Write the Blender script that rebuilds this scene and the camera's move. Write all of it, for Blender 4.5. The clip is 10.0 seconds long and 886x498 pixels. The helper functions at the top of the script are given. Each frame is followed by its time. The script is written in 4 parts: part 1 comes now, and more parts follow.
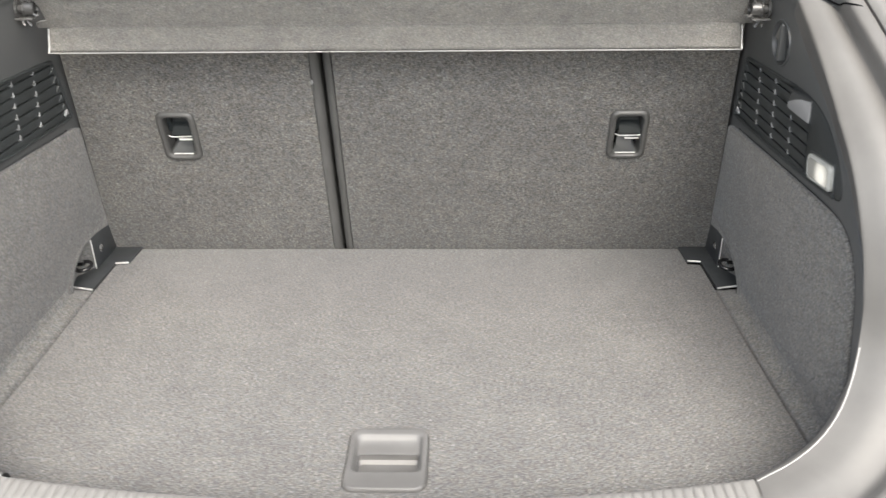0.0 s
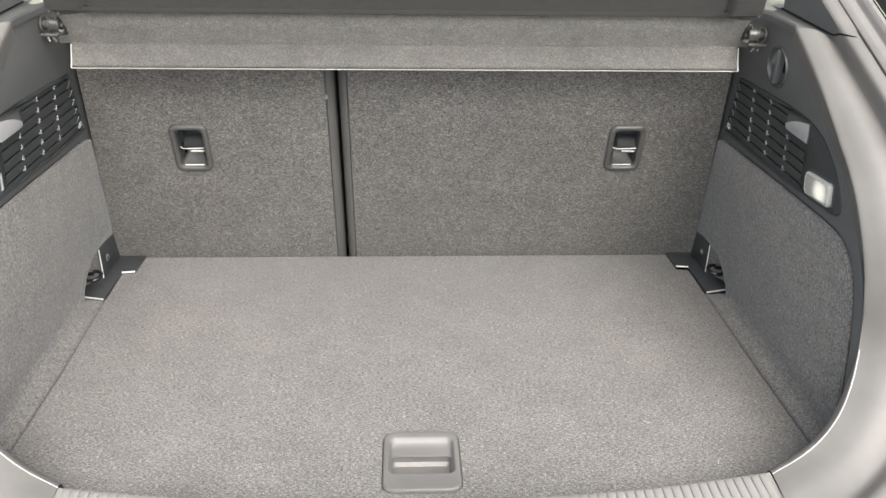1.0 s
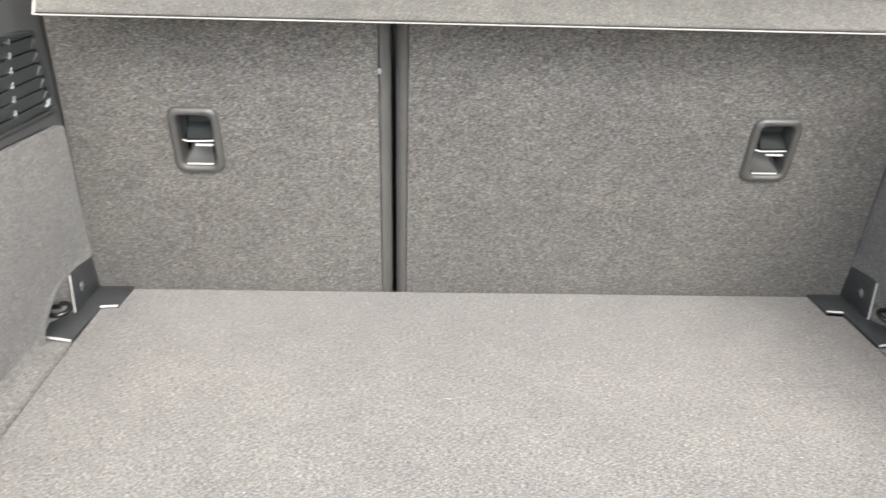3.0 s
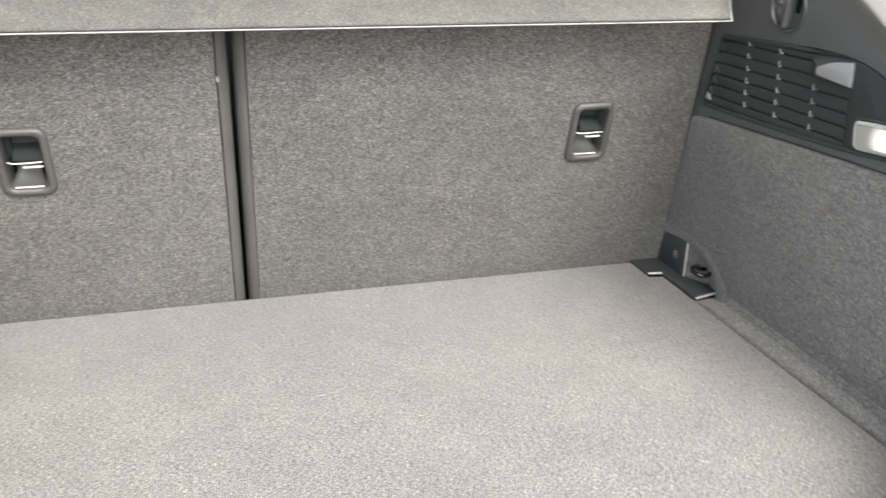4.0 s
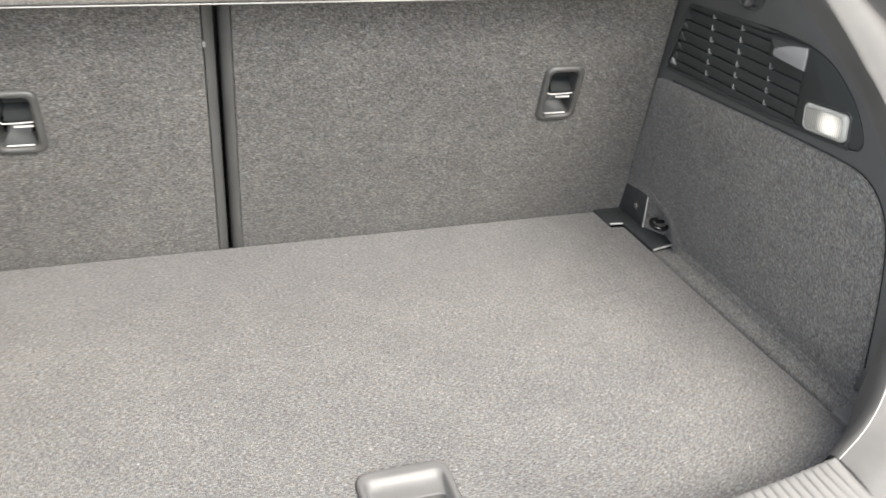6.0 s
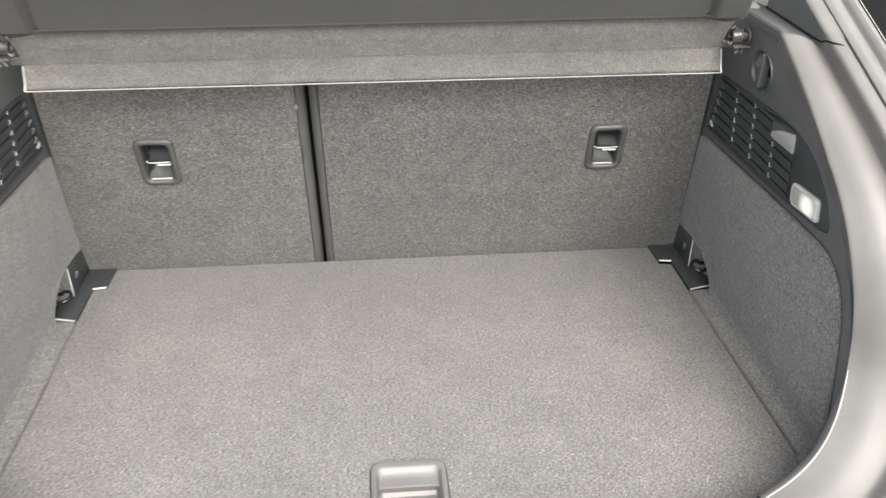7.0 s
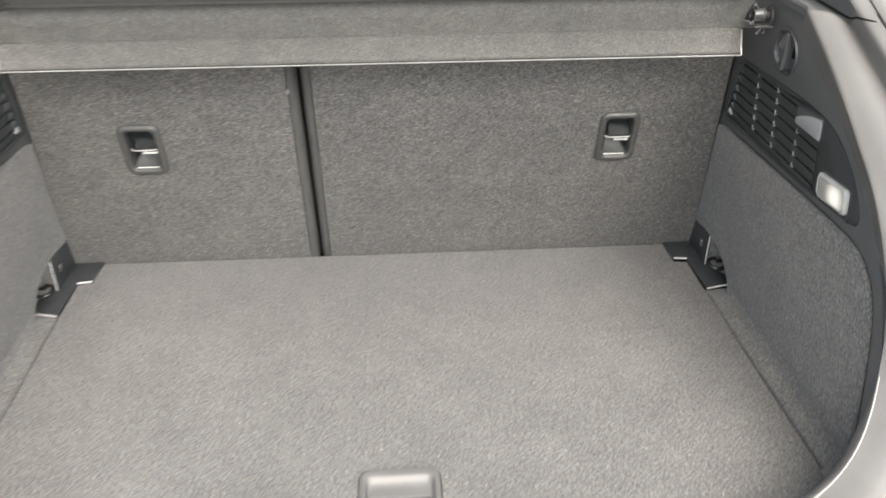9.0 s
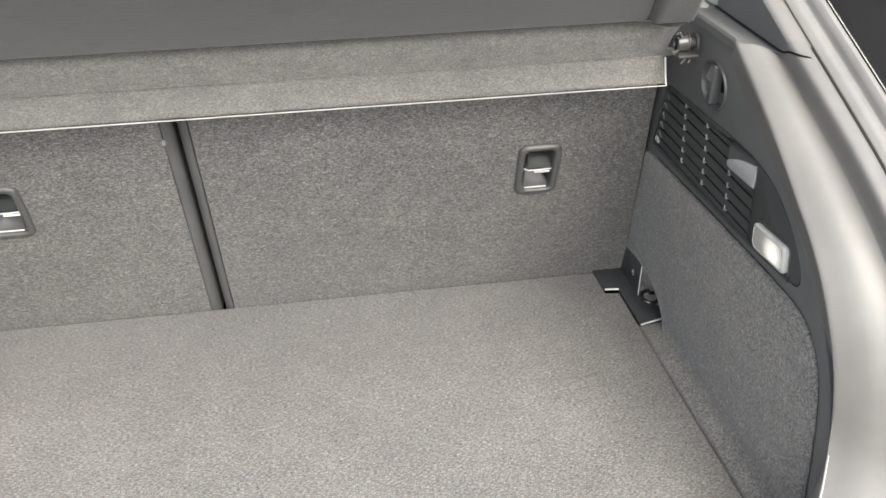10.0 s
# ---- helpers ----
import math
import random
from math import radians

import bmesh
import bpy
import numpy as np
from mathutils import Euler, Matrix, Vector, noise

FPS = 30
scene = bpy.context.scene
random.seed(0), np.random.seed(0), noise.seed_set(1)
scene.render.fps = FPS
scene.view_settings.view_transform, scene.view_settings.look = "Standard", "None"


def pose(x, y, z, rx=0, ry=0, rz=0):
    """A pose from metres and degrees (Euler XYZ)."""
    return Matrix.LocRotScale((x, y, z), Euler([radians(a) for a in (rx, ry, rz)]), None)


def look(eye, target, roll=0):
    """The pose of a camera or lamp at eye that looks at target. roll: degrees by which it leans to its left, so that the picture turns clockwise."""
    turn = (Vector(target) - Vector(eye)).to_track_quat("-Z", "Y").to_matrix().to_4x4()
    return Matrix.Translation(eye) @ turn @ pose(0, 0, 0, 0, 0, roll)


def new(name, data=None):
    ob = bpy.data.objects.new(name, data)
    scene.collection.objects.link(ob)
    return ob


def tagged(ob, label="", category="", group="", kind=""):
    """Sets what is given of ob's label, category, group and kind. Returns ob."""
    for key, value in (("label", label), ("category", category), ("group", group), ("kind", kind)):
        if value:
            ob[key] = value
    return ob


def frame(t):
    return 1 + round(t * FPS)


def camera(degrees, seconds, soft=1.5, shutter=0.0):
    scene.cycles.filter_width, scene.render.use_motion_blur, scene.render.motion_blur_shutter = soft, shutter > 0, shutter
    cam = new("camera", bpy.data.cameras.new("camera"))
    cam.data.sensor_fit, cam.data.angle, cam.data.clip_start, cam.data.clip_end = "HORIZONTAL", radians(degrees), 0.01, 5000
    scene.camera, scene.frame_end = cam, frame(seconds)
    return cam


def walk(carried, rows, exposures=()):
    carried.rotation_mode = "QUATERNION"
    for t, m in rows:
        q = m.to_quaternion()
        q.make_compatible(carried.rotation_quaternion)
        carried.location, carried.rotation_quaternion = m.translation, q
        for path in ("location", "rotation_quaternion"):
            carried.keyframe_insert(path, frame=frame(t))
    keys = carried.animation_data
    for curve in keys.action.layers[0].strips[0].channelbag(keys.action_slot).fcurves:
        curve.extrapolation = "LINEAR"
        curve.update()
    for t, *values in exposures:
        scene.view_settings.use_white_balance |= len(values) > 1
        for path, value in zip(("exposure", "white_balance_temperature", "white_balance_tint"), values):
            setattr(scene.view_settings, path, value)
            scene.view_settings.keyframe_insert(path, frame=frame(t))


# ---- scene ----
cam = camera(56.3, 10.0, 1.5, 0.5)
PATH = [
    (0, (0.099, -1.309, 0.648), (0.05, 0.482, -0.241), -0.7),
    (0.5, (-0.018, -1.34, 0.671), (0.064, 0.452, -0.213), 0.2),
    (1, (-0.012, -1.346, 0.69), (0.086, 0.438, -0.208), 1.1),
    (1.5, (0.006, -1.31, 0.663), (0.007, 0.472, -0.246), 1.0),
    (2, (0.01, -1.18, 0.574), (-0.121, 0.605, -0.318), 0.6),
    (2.2, (-0.009, -1.114, 0.554), (-0.171, 0.673, -0.329), 0.5),
    (3.3, (-0.092, -1.048, 0.495), (0.082, 0.8, -0.25), 1.7),
    (3.5, (-0.079, -1.061, 0.501), (0.149, 0.78, -0.248), 1.5),
    (4, (-0.132, -1.077, 0.504), (0.368, 0.707, -0.249), 1.0),
    (4.5, (-0.236, -1.055, 0.506), (0.506, 0.634, -0.266), 1.1),
    (5, (-0.313, -1.031, 0.518), (0.59, 0.562, -0.286), 2.0),
    (5.2, (-0.318, -1.034, 0.523), (0.602, 0.536, -0.306), 2.6),
    (6.3, (-0.087, -1.143, 0.64), (0.3, 0.555, -0.343), 2.4),
    (6.5, (-0.054, -1.175, 0.681), (0.242, 0.536, -0.313), 1.7),
    (7, (-0.013, -1.27, 0.766), (0.138, 0.446, -0.251), 0.1),
    (7.5, (-0.007, -1.343, 0.789), (0.079, 0.37, -0.241), -0.7),
    (8, (0.007, -1.37, 0.756), (0.066, 0.356, -0.253), -1.5),
    (8.5, (0.016, -1.343, 0.724), (0.06, 0.39, -0.273), -1.4),
    (9, (0.017, -1.214, 0.72), (0.127, 0.506, -0.294), -0.2),
    (9.5, (0.061, -1.088, 0.738), (0.331, 0.602, -0.295), 0.5),
    (10, (0.075, -1.063, 0.758), (0.319, 0.604, -0.32), -0.8),
]
EXPOSURE = [(0, 2.02), (0.5, 2.02), (1, 1.96), (2, 2.12), (3.5, 2.50), (4, 2.42), (4.5, 2.25), (5, 2.18), (6.5, 2.19), (7.5, 1.99), (8.5, 1.89), (9.5, 2.10), (10, 2.13)]
walk(cam, [(t, look(eye, target, roll)) for t, eye, target, roll in PATH], EXPOSURE)

# ---- world, sun ----
world = bpy.data.worlds.new("overcast")
scene.world = world
world.use_nodes = True
wn = world.node_tree
sky = wn.nodes.new("ShaderNodeTexSky")
sky.sky_type, sky.sun_disc = "NISHITA", False
sky.sun_elevation, sky.sun_rotation = radians(42), radians(160)
sky.air_density, sky.dust_density = 1.0, 3.0
veil = wn.nodes.new("ShaderNodeHueSaturation")
veil.inputs["Saturation"].default_value = 0.4
wn.links.new(sky.outputs[0], veil.inputs["Color"])
wn.links.new(veil.outputs[0], wn.nodes["Background"].inputs[0])
wn.nodes["Background"].inputs[1].default_value = 0.15
sun = new("sun", bpy.data.lights.new("sun", "SUN"))
sun.data.energy, sun.data.angle, sun.data.color = 1.0, radians(40), (1.0, 0.90, 0.74)
sun.matrix_world = look((0.1, -2.1, 2.5), (0, -0.2, 0))


# ---- materials ----
def nodes_of(name):
    m = bpy.data.materials.new(name)
    m.use_nodes = True
    t = m.node_tree
    return m, t, t.nodes["Principled BSDF"], t.nodes.new("ShaderNodeTexCoord").outputs["Object"]


def noise_node(t, coord, scale, detail=2.0, rough=0.5, stretch=None):
    if stretch:
        mp = t.nodes.new("ShaderNodeMapping")
        mp.inputs["Scale"].default_value = stretch
        t.links.new(coord, mp.inputs[0])
        coord = mp.outputs[0]
    n = t.nodes.new("ShaderNodeTexNoise")
    n.inputs["Scale"].default_value, n.inputs["Detail"].default_value = scale, detail
    n.inputs["Roughness"].default_value = rough
    t.links.new(coord, n.inputs["Vector"])
    return n.outputs["Fac"]


def ramp_node(t, fac, stops):
    r = t.nodes.new("ShaderNodeValToRGB")
    e = r.color_ramp.elements
    while len(e) < len(stops):
        e.new(0.5)
    for el, (pos, col) in zip(e, stops):
        el.position, el.color = pos, (*col, 1)
    t.links.new(fac, r.inputs[0])
    return r.outputs[0]


def mix_node(t, a, b, fac, mode="MULTIPLY"):
    m = t.nodes.new("ShaderNodeMix")
    m.data_type, m.blend_type = "RGBA", mode
    m.inputs[0].default_value = fac
    t.links.new(a, m.inputs[6])
    t.links.new(b, m.inputs[7])
    return m.outputs[2]


def bump_node(t, height, strength, dist, prev=None):
    b = t.nodes.new("ShaderNodeBump")
    b.inputs["Strength"].default_value, b.inputs["Distance"].default_value = strength, dist
    t.links.new(height, b.inputs["Height"])
    if prev:
        t.links.new(prev, b.inputs["Normal"])
    return b.outputs[0]


def carpet(name, tone, tint=(1.0, 1.0, 1.0), grain=640.0, spread=1.0):
    """Needle-felt boot lining: heathered fibres lying both ways, pale flecks and soft worn patches."""
    m, t, p, co = nodes_of(name)
    c = lambda k, w=1.0: (tone * k * tint[0] * w, tone * k * tint[1], tone * k * tint[2] / w)
    lying = noise_node(t, co, grain, 2.0, 0.6, (0.35, 1.3, 1.3))
    across = noise_node(t, co, grain, 2.0, 0.6, (1.3, 0.5, 0.5))
    fleck = noise_node(t, co, grain * 0.35, 3.0, 0.65)
    cloud = noise_node(t, co, 85.0, 3.0, 0.6, (0.6, 1.0, 1.0))
    patch = noise_node(t, co, 11.0, 5.0, 0.65)
    hue = noise_node(t, co, 130.0, 2.0, 0.6)
    stops = [(0.31, c(1 - 0.75 * spread)), (0.45, c(1 - 0.26 * spread)), (0.56, c(1 + 0.17 * spread)), (0.71, c(1 + 1.35 * spread))]
    fibre = mix_node(t, ramp_node(t, lying, stops), ramp_node(t, across, stops), 0.42, "MIX")
    shade = ramp_node(t, fleck, [(0.30, (0.70, 0.70, 0.71)), (0.5, (1.0, 1.0, 1.0)), (0.70, (1.3, 1.3, 1.28))])
    mottle = ramp_node(t, cloud, [(0.3, (0.86, 0.86, 0.87)), (0.7, (1.13, 1.13, 1.12))])
    worn = ramp_node(t, patch, [(0.3, (0.88, 0.88, 0.89)), (0.7, (1.11, 1.11, 1.10))])
    cast = ramp_node(t, hue, [(0.35, (1.05, 1.0, 0.94)), (0.65, (0.96, 1.0, 1.05))])
    col = mix_node(t, mix_node(t, fibre, shade, 0.65 * spread), mottle, 0.7)
    col = mix_node(t, mix_node(t, col, worn, 1.0), cast, 0.7 * min(spread, 1.0) ** 1.5)
    t.links.new(col, p.inputs["Base Color"])
    p.inputs["Roughness"].default_value = 0.95
    p.inputs["Specular IOR Level"].default_value = 0.15
    p.inputs["Sheen Weight"].default_value = 0.2
    p.inputs["Sheen Roughness"].default_value = 0.5
    n = bump_node(t, lying, 0.3, 0.0010, bump_node(t, noise_node(t, co, 32.0, 3.0, 0.55), 0.12, 0.0035))
    t.links.new(bump_node(t, fleck, 0.25, 0.0012, n), p.inputs["Normal"])
    return m


def plastic(name, col, rough=0.5, grain=1400.0, spec=0.5, relief=0.25):
    """Grained moulded plastic with faint smudges in the gloss."""
    m, t, p, co = nodes_of(name)
    g = noise_node(t, co, grain, 2.0, 0.6)
    big = noise_node(t, co, 14.0, 4.0, 0.6)
    t.links.new(ramp_node(t, big, [(0.3, tuple(0.9 * x for x in col)), (0.7, tuple(1.1 * x for x in col))]), p.inputs["Base Color"])
    mr = t.nodes.new("ShaderNodeMapRange")
    mr.inputs["To Min"].default_value, mr.inputs["To Max"].default_value = rough - 0.07, rough + 0.08
    t.links.new(big, mr.inputs[0])
    t.links.new(mr.outputs[0], p.inputs["Roughness"])
    p.inputs["Specular IOR Level"].default_value = spec
    t.links.new(bump_node(t, g, relief, 0.0005), p.inputs["Normal"])
    return m


def plain(name, col, rough=0.5, metal=0.0):
    m, t, p, co = nodes_of(name)
    n = noise_node(t, co, 60.0, 4.0, 0.6)
    t.links.new(ramp_node(t, n, [(0.3, tuple(0.88 * x for x in col)), (0.7, tuple(1.1 * x for x in col))]), p.inputs["Base Color"])
    p.inputs["Roughness"].default_value, p.inputs["Metallic"].default_value = rough, metal
    return m


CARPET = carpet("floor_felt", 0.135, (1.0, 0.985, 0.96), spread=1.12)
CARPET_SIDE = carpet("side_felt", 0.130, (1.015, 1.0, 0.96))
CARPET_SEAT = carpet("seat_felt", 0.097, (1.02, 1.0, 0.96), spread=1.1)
# the shelf's felt in two tones, imitating its lit roll and shaded panel
FELT_LIT = carpet("shelf_felt_lit", 0.142, (1.03, 1.0, 0.93), 900.0, 0.55)
FELT_SHADED = carpet("shelf_felt_shaded", 0.044, (1.03, 1.0, 0.91), 1100.0, 0.35)
TRIM = plastic("trim_plastic", (0.083, 0.086, 0.086), 0.44, 1400.0, 0.7)
VENT = plastic("vent_plastic", (0.030, 0.0345, 0.0355), 0.44, 1400.0, 0.65)
# the trim's plastic made lighter, imitating sky light on the surround
SURROUND = plastic("surround_plastic_lit", (0.128, 0.125, 0.119), 0.46, 1400.0, 0.5)
SILL = plastic("sill_plastic", (0.188, 0.184, 0.175), 0.55, 1400.0, 0.35)
BEZEL = plastic("bezel_plastic", (0.050, 0.053, 0.054), 0.38)
KNOBBLACK = plastic("knob_plastic", (0.060, 0.064, 0.066), 0.28)
LATCH = plastic("latch_plastic", (0.062, 0.062, 0.060), 0.34)
PIVOT = plastic("pivot_plastic", (0.052, 0.052, 0.051), 0.24, 1400.0, 0.7)
STRIP = plastic("strip_vinyl", (0.066, 0.066, 0.064), 0.55)
HANDLE = plastic("handle_plastic", (0.128, 0.127, 0.125), 0.36)
BLACK = plastic("black_void", (0.007, 0.007, 0.008), 0.8, 1400.0, 0.06)
LEVER = plastic("lever_plastic", (0.012, 0.015, 0.016), 0.4, 1400.0, 0.3)
GLOSSY = plain("glossy_black", (0.010, 0.010, 0.011), 0.22)
STEEL_DARK = plain("coated_steel", (0.050, 0.054, 0.057), 0.34, 0.25)
# the striker's steel, also used for the highlights drawn on the brackets
EDGE_STEEL = plain("steel_and_glint", (0.72, 0.72, 0.71), 0.32, 0.35)
RUBBER = plastic("seal_rubber", (0.155, 0.152, 0.146), 0.5)
PAINT = plastic("body_paint", (0.010, 0.010, 0.0105), 0.6, 1400.0, 0.06)
ASPHALT = plain("asphalt", (0.085, 0.082, 0.078), 0.9)
PALE = plain("pale_trim", (0.30, 0.315, 0.275), 0.6)
LENSRIM = plain("clear_rim", (0.42, 0.425, 0.40), 0.10)
HOOKPALE = plastic("pale_edge_and_glint", (0.62, 0.62, 0.60), 0.3)
WELT = plastic("welt_vinyl", (0.40, 0.395, 0.38), 0.45)
# pale grey for faces and small marks that imitate caught light
LIT_GREY = plastic("lit_grey_plastic", (0.26, 0.262, 0.264), 0.32)
# vent ribs coloured pale to imitate their lit edges
RIB_LIT = plastic("rib_lit", (0.23, 0.235, 0.24), 0.4)
METAL = plain("grey_metal", (0.20, 0.20, 0.196), 0.22, 0.6)


def lens_material():
    m, t, p, co = nodes_of("lit_lens")
    w = t.nodes.new("ShaderNodeTexWave")
    w.inputs["Scale"].default_value = 110.0
    w.bands_direction = "Y"
    t.links.new(co, w.inputs["Vector"])
    p.inputs["Base Color"].default_value = (0.24, 0.24, 0.225, 1)
    p.inputs["Roughness"].default_value = 0.12
    p.inputs["Emission Color"].default_value = (1.0, 0.96, 0.86, 1)
    far = t.nodes.new("ShaderNodeVectorMath")
    far.operation = "DISTANCE"
    far.inputs[1].default_value = (0.503, -0.4185, 0.2985)
    t.links.new(co, far.inputs[0])
    mr = t.nodes.new("ShaderNodeMapRange")
    mr.interpolation_type = "SMOOTHSTEP"
    mr.inputs["From Min"].default_value, mr.inputs["From Max"].default_value = 0.004, 0.024
    mr.inputs["To Min"].default_value, mr.inputs["To Max"].default_value = 0.30, 0.03
    t.links.new(far.outputs["Value"], mr.inputs[0])
    rib = t.nodes.new("ShaderNodeMath")
    rib.operation = "MULTIPLY_ADD"
    rib.inputs[1].default_value, rib.inputs[2].default_value = 0.5, 0.5
    t.links.new(w.outputs["Fac"], rib.inputs[0])
    glow = t.nodes.new("ShaderNodeMath")
    glow.operation = "MULTIPLY"
    t.links.new(mr.outputs[0], glow.inputs[0])
    t.links.new(rib.outputs[0], glow.inputs[1])
    t.links.new(glow.outputs[0], p.inputs["Emission Strength"])
    t.links.new(bump_node(t, w.outputs["Fac"], 0.6, 0.001), p.inputs["Normal"])
    return m


LENS = lens_material()


# ---- mesh helpers ----
def link(name, bm, material, parent=None, label="", smooth=True):
    bmesh.ops.remove_doubles(bm, verts=bm.verts, dist=1e-6)
    bmesh.ops.recalc_face_normals(bm, faces=bm.faces)
    me = bpy.data.meshes.new(name)
    bm.to_mesh(me)
    bm.free()
    me.materials.append(material)
    if smooth:
        me.set_sharp_from_angle(angle=radians(32))
        for f in me.polygons:
            f.use_smooth = True
    ob = new(name, me)
    if parent:
        ob.parent = parent
    if label:
        tagged(ob, label)
    return ob


def part(name, bm, material, parent, label="", smooth=True):
    return link(name, bm, material, parent, label, smooth)


def thing(name, label, category, group="", kind=""):
    return tagged(new(name), label, category, group, kind)


def rr(hw, hh, r, cx=0.0, cy=0.0, n=6):
    """A rounded rectangle as a closed loop of 2D points."""
    r = max(min(r, hw, hh), 0.0003)
    out = []
    for k, (sx, sy) in enumerate(((1, 1), (-1, 1), (-1, -1), (1, -1))):
        for i in range(n + 1):
            a = radians(90 * k + 90 * i / n)
            out.append((cx + sx * (hw - r) + r * math.cos(a), cy + sy * (hh - r) + r * math.sin(a)))
    return out


def inset(loop, d):
    """Moves each point of a 2D loop inwards by about d."""
    n, out = len(loop), []
    area = sum(loop[i][0] * loop[(i + 1) % n][1] - loop[(i + 1) % n][0] * loop[i][1] for i in range(n))
    sgn = 1 if area > 0 else -1
    for i in range(n):
        a, b, c = Vector(loop[i - 1]), Vector(loop[i]), Vector(loop[(i + 1) % n])
        e, f = (b - a).normalized(), (c - b).normalized()
        m = Vector((-(e.y + f.y), e.x + f.x))
        m = m.normalized() if m.length > 1e-6 else Vector((-e.y, e.x))
        out.append((b.x + sgn * m.x * d, b.y + sgn * m.y * d))
    return out


def smooth_loop(pts, times=2):
    """Corner cutting on a closed loop."""
    for _ in range(times):
        q = []
        for i in range(len(pts)):
            a, b = pts[i], pts[(i + 1) % len(pts)]
            q += [tuple(0.75 * x + 0.25 * y for x, y in zip(a, b)), tuple(0.25 * x + 0.75 * y for x, y in zip(a, b))]
        pts = q
    return pts


def smooth_line(pts, times=2):
    """Corner cutting on an open line, ends kept."""
    for _ in range(times):
        q = [pts[0]]
        for a, b in zip(pts, pts[1:]):
            q += [tuple(0.75 * x + 0.25 * y for x, y in zip(a, b)), tuple(0.25 * x + 0.75 * y for x, y in zip(a, b))]
        pts = q + [pts[-1]]
    return pts


def rings(loops, to3d, cap_first=False, cap_last=True, bm=None):
    """Joins closed loops [(2D loop, height)] of equal length into one skin."""
    bm = bm or bmesh.new()
    rows = [[bm.verts.new(to3d(u, v, h)) for u, v in loop] for loop, h in loops]
    for a, b in zip(rows, rows[1:]):
        for i in range(len(a)):
            j = (i + 1) % len(a)
            bm.faces.new((a[i], a[j], b[j], b[i]))
    if cap_first:
        bm.faces.new(rows[0])
    if cap_last:
        bm.faces.new(rows[-1])
    return bm


def slab(loop, thick, to3d, bevel=0.003, holes=()):
    """A plate with a rounded front edge; its front lies at height 0, and holes go through."""
    bm = bmesh.new()
    steps = [(loop, -thick), (loop, -bevel), (inset(loop, bevel * 0.3), -bevel * 0.3), (inset(loop, bevel), 0.0)]
    rings(steps, to3d, cap_first=not holes, cap_last=not holes, bm=bm)
    if holes:
        for h, base in ((0.0, inset(loop, bevel)), (-thick, loop)):
            edges = []
            for lp in (base, *holes):
                vs = [bm.verts.new(to3d(u, v, h)) for u, v in lp]
                edges += [bm.edges.new((vs[i], vs[(i + 1) % len(vs)])) for i in range(len(vs))]
            bmesh.ops.triangle_fill(bm, use_beauty=True, edges=edges)
        for lp in holes:
            rings([(lp, 0.0), (lp, -thick)], to3d, cap_last=False, bm=bm)
    return bm


def skin(rows, closed=False, bm=None):
    """A sheet through rows of 3D points."""
    bm = bm or bmesh.new()
    vs = [[bm.verts.new(p) for p in r] for r in rows]
    for a, b in zip(vs, vs[1:]):
        for i in range(len(a) - (0 if closed else 1)):
            j = (i + 1) % len(a)
            bm.faces.new((a[i], a[j], b[j], b[i]))
    return bm


def box(lo, hi, bevel=0.0, bm=None, m=None):
    bm = bm or bmesh.new()
    c = [(a + b) / 2 for a, b in zip(lo, hi)]
    made = bmesh.ops.create_cube(bm, size=1.0, matrix=(m or Matrix()) @ Matrix.Translation(c) @ Matrix.Diagonal((*[b - a for a, b in zip(lo, hi)], 1)))
    if bevel:
        es = {e for v in made["verts"] for e in v.link_edges}
        bmesh.ops.bevel(bm, geom=list(es), offset=bevel, segments=2, affect="EDGES", profile=0.7)
    return bm


def tube(pts, r, bm=None, n=10, cap=True):
    """A round bar along 3D points."""
    bm = bm or bmesh.new()
    pts = [Vector(p) for p in pts]
    rows = []
    for i, p in enumerate(pts):
        d = (pts[min(i + 1, len(pts) - 1)] - pts[max(i - 1, 0)]).normalized()
        a = d.cross(Vector((0.31, 0.2, 0.93))).normalized()
        b = d.cross(a)
        rows.append([bm.verts.new(p + r * (math.cos(2 * math.pi * k / n) * a + math.sin(2 * math.pi * k / n) * b)) for k in range(n)])
    for a, b in zip(rows, rows[1:]):
        for i in range(n):
            bm.faces.new((a[i], a[(i + 1) % n], b[(i + 1) % n], b[i]))
    if cap:
        bm.faces.new(rows[0]), bm.faces.new(rows[-1])
    return bm


MID = 0.002                      # the car's middle line


def sstep(a, b, x):
    k = min(max((x - a) / (b - a), 0.0), 1.0)
    return k * k * (3 - 2 * k)


def side_x(s, x):
    """x on the given side from a distance measured on the right side."""
    return x if s > 0 else 2 * MID - x


def wall(s):
    """Maps (y, z, height into the boot) on to the leaning side wall."""
    return lambda y, z, h: (side_x(s, 0.530 - 0.07 * z - 0.009 * (y + 0.1) - h), y, z)


SLOPE = Vector((0, -0.2696, 0.963))     # up the seat backs
OUT = Vector((0, -0.963, -0.2696))      # towards the boot


def seat(u, v, h):
    p = SLOPE * v + OUT * h
    return (u, p.y, p.z)


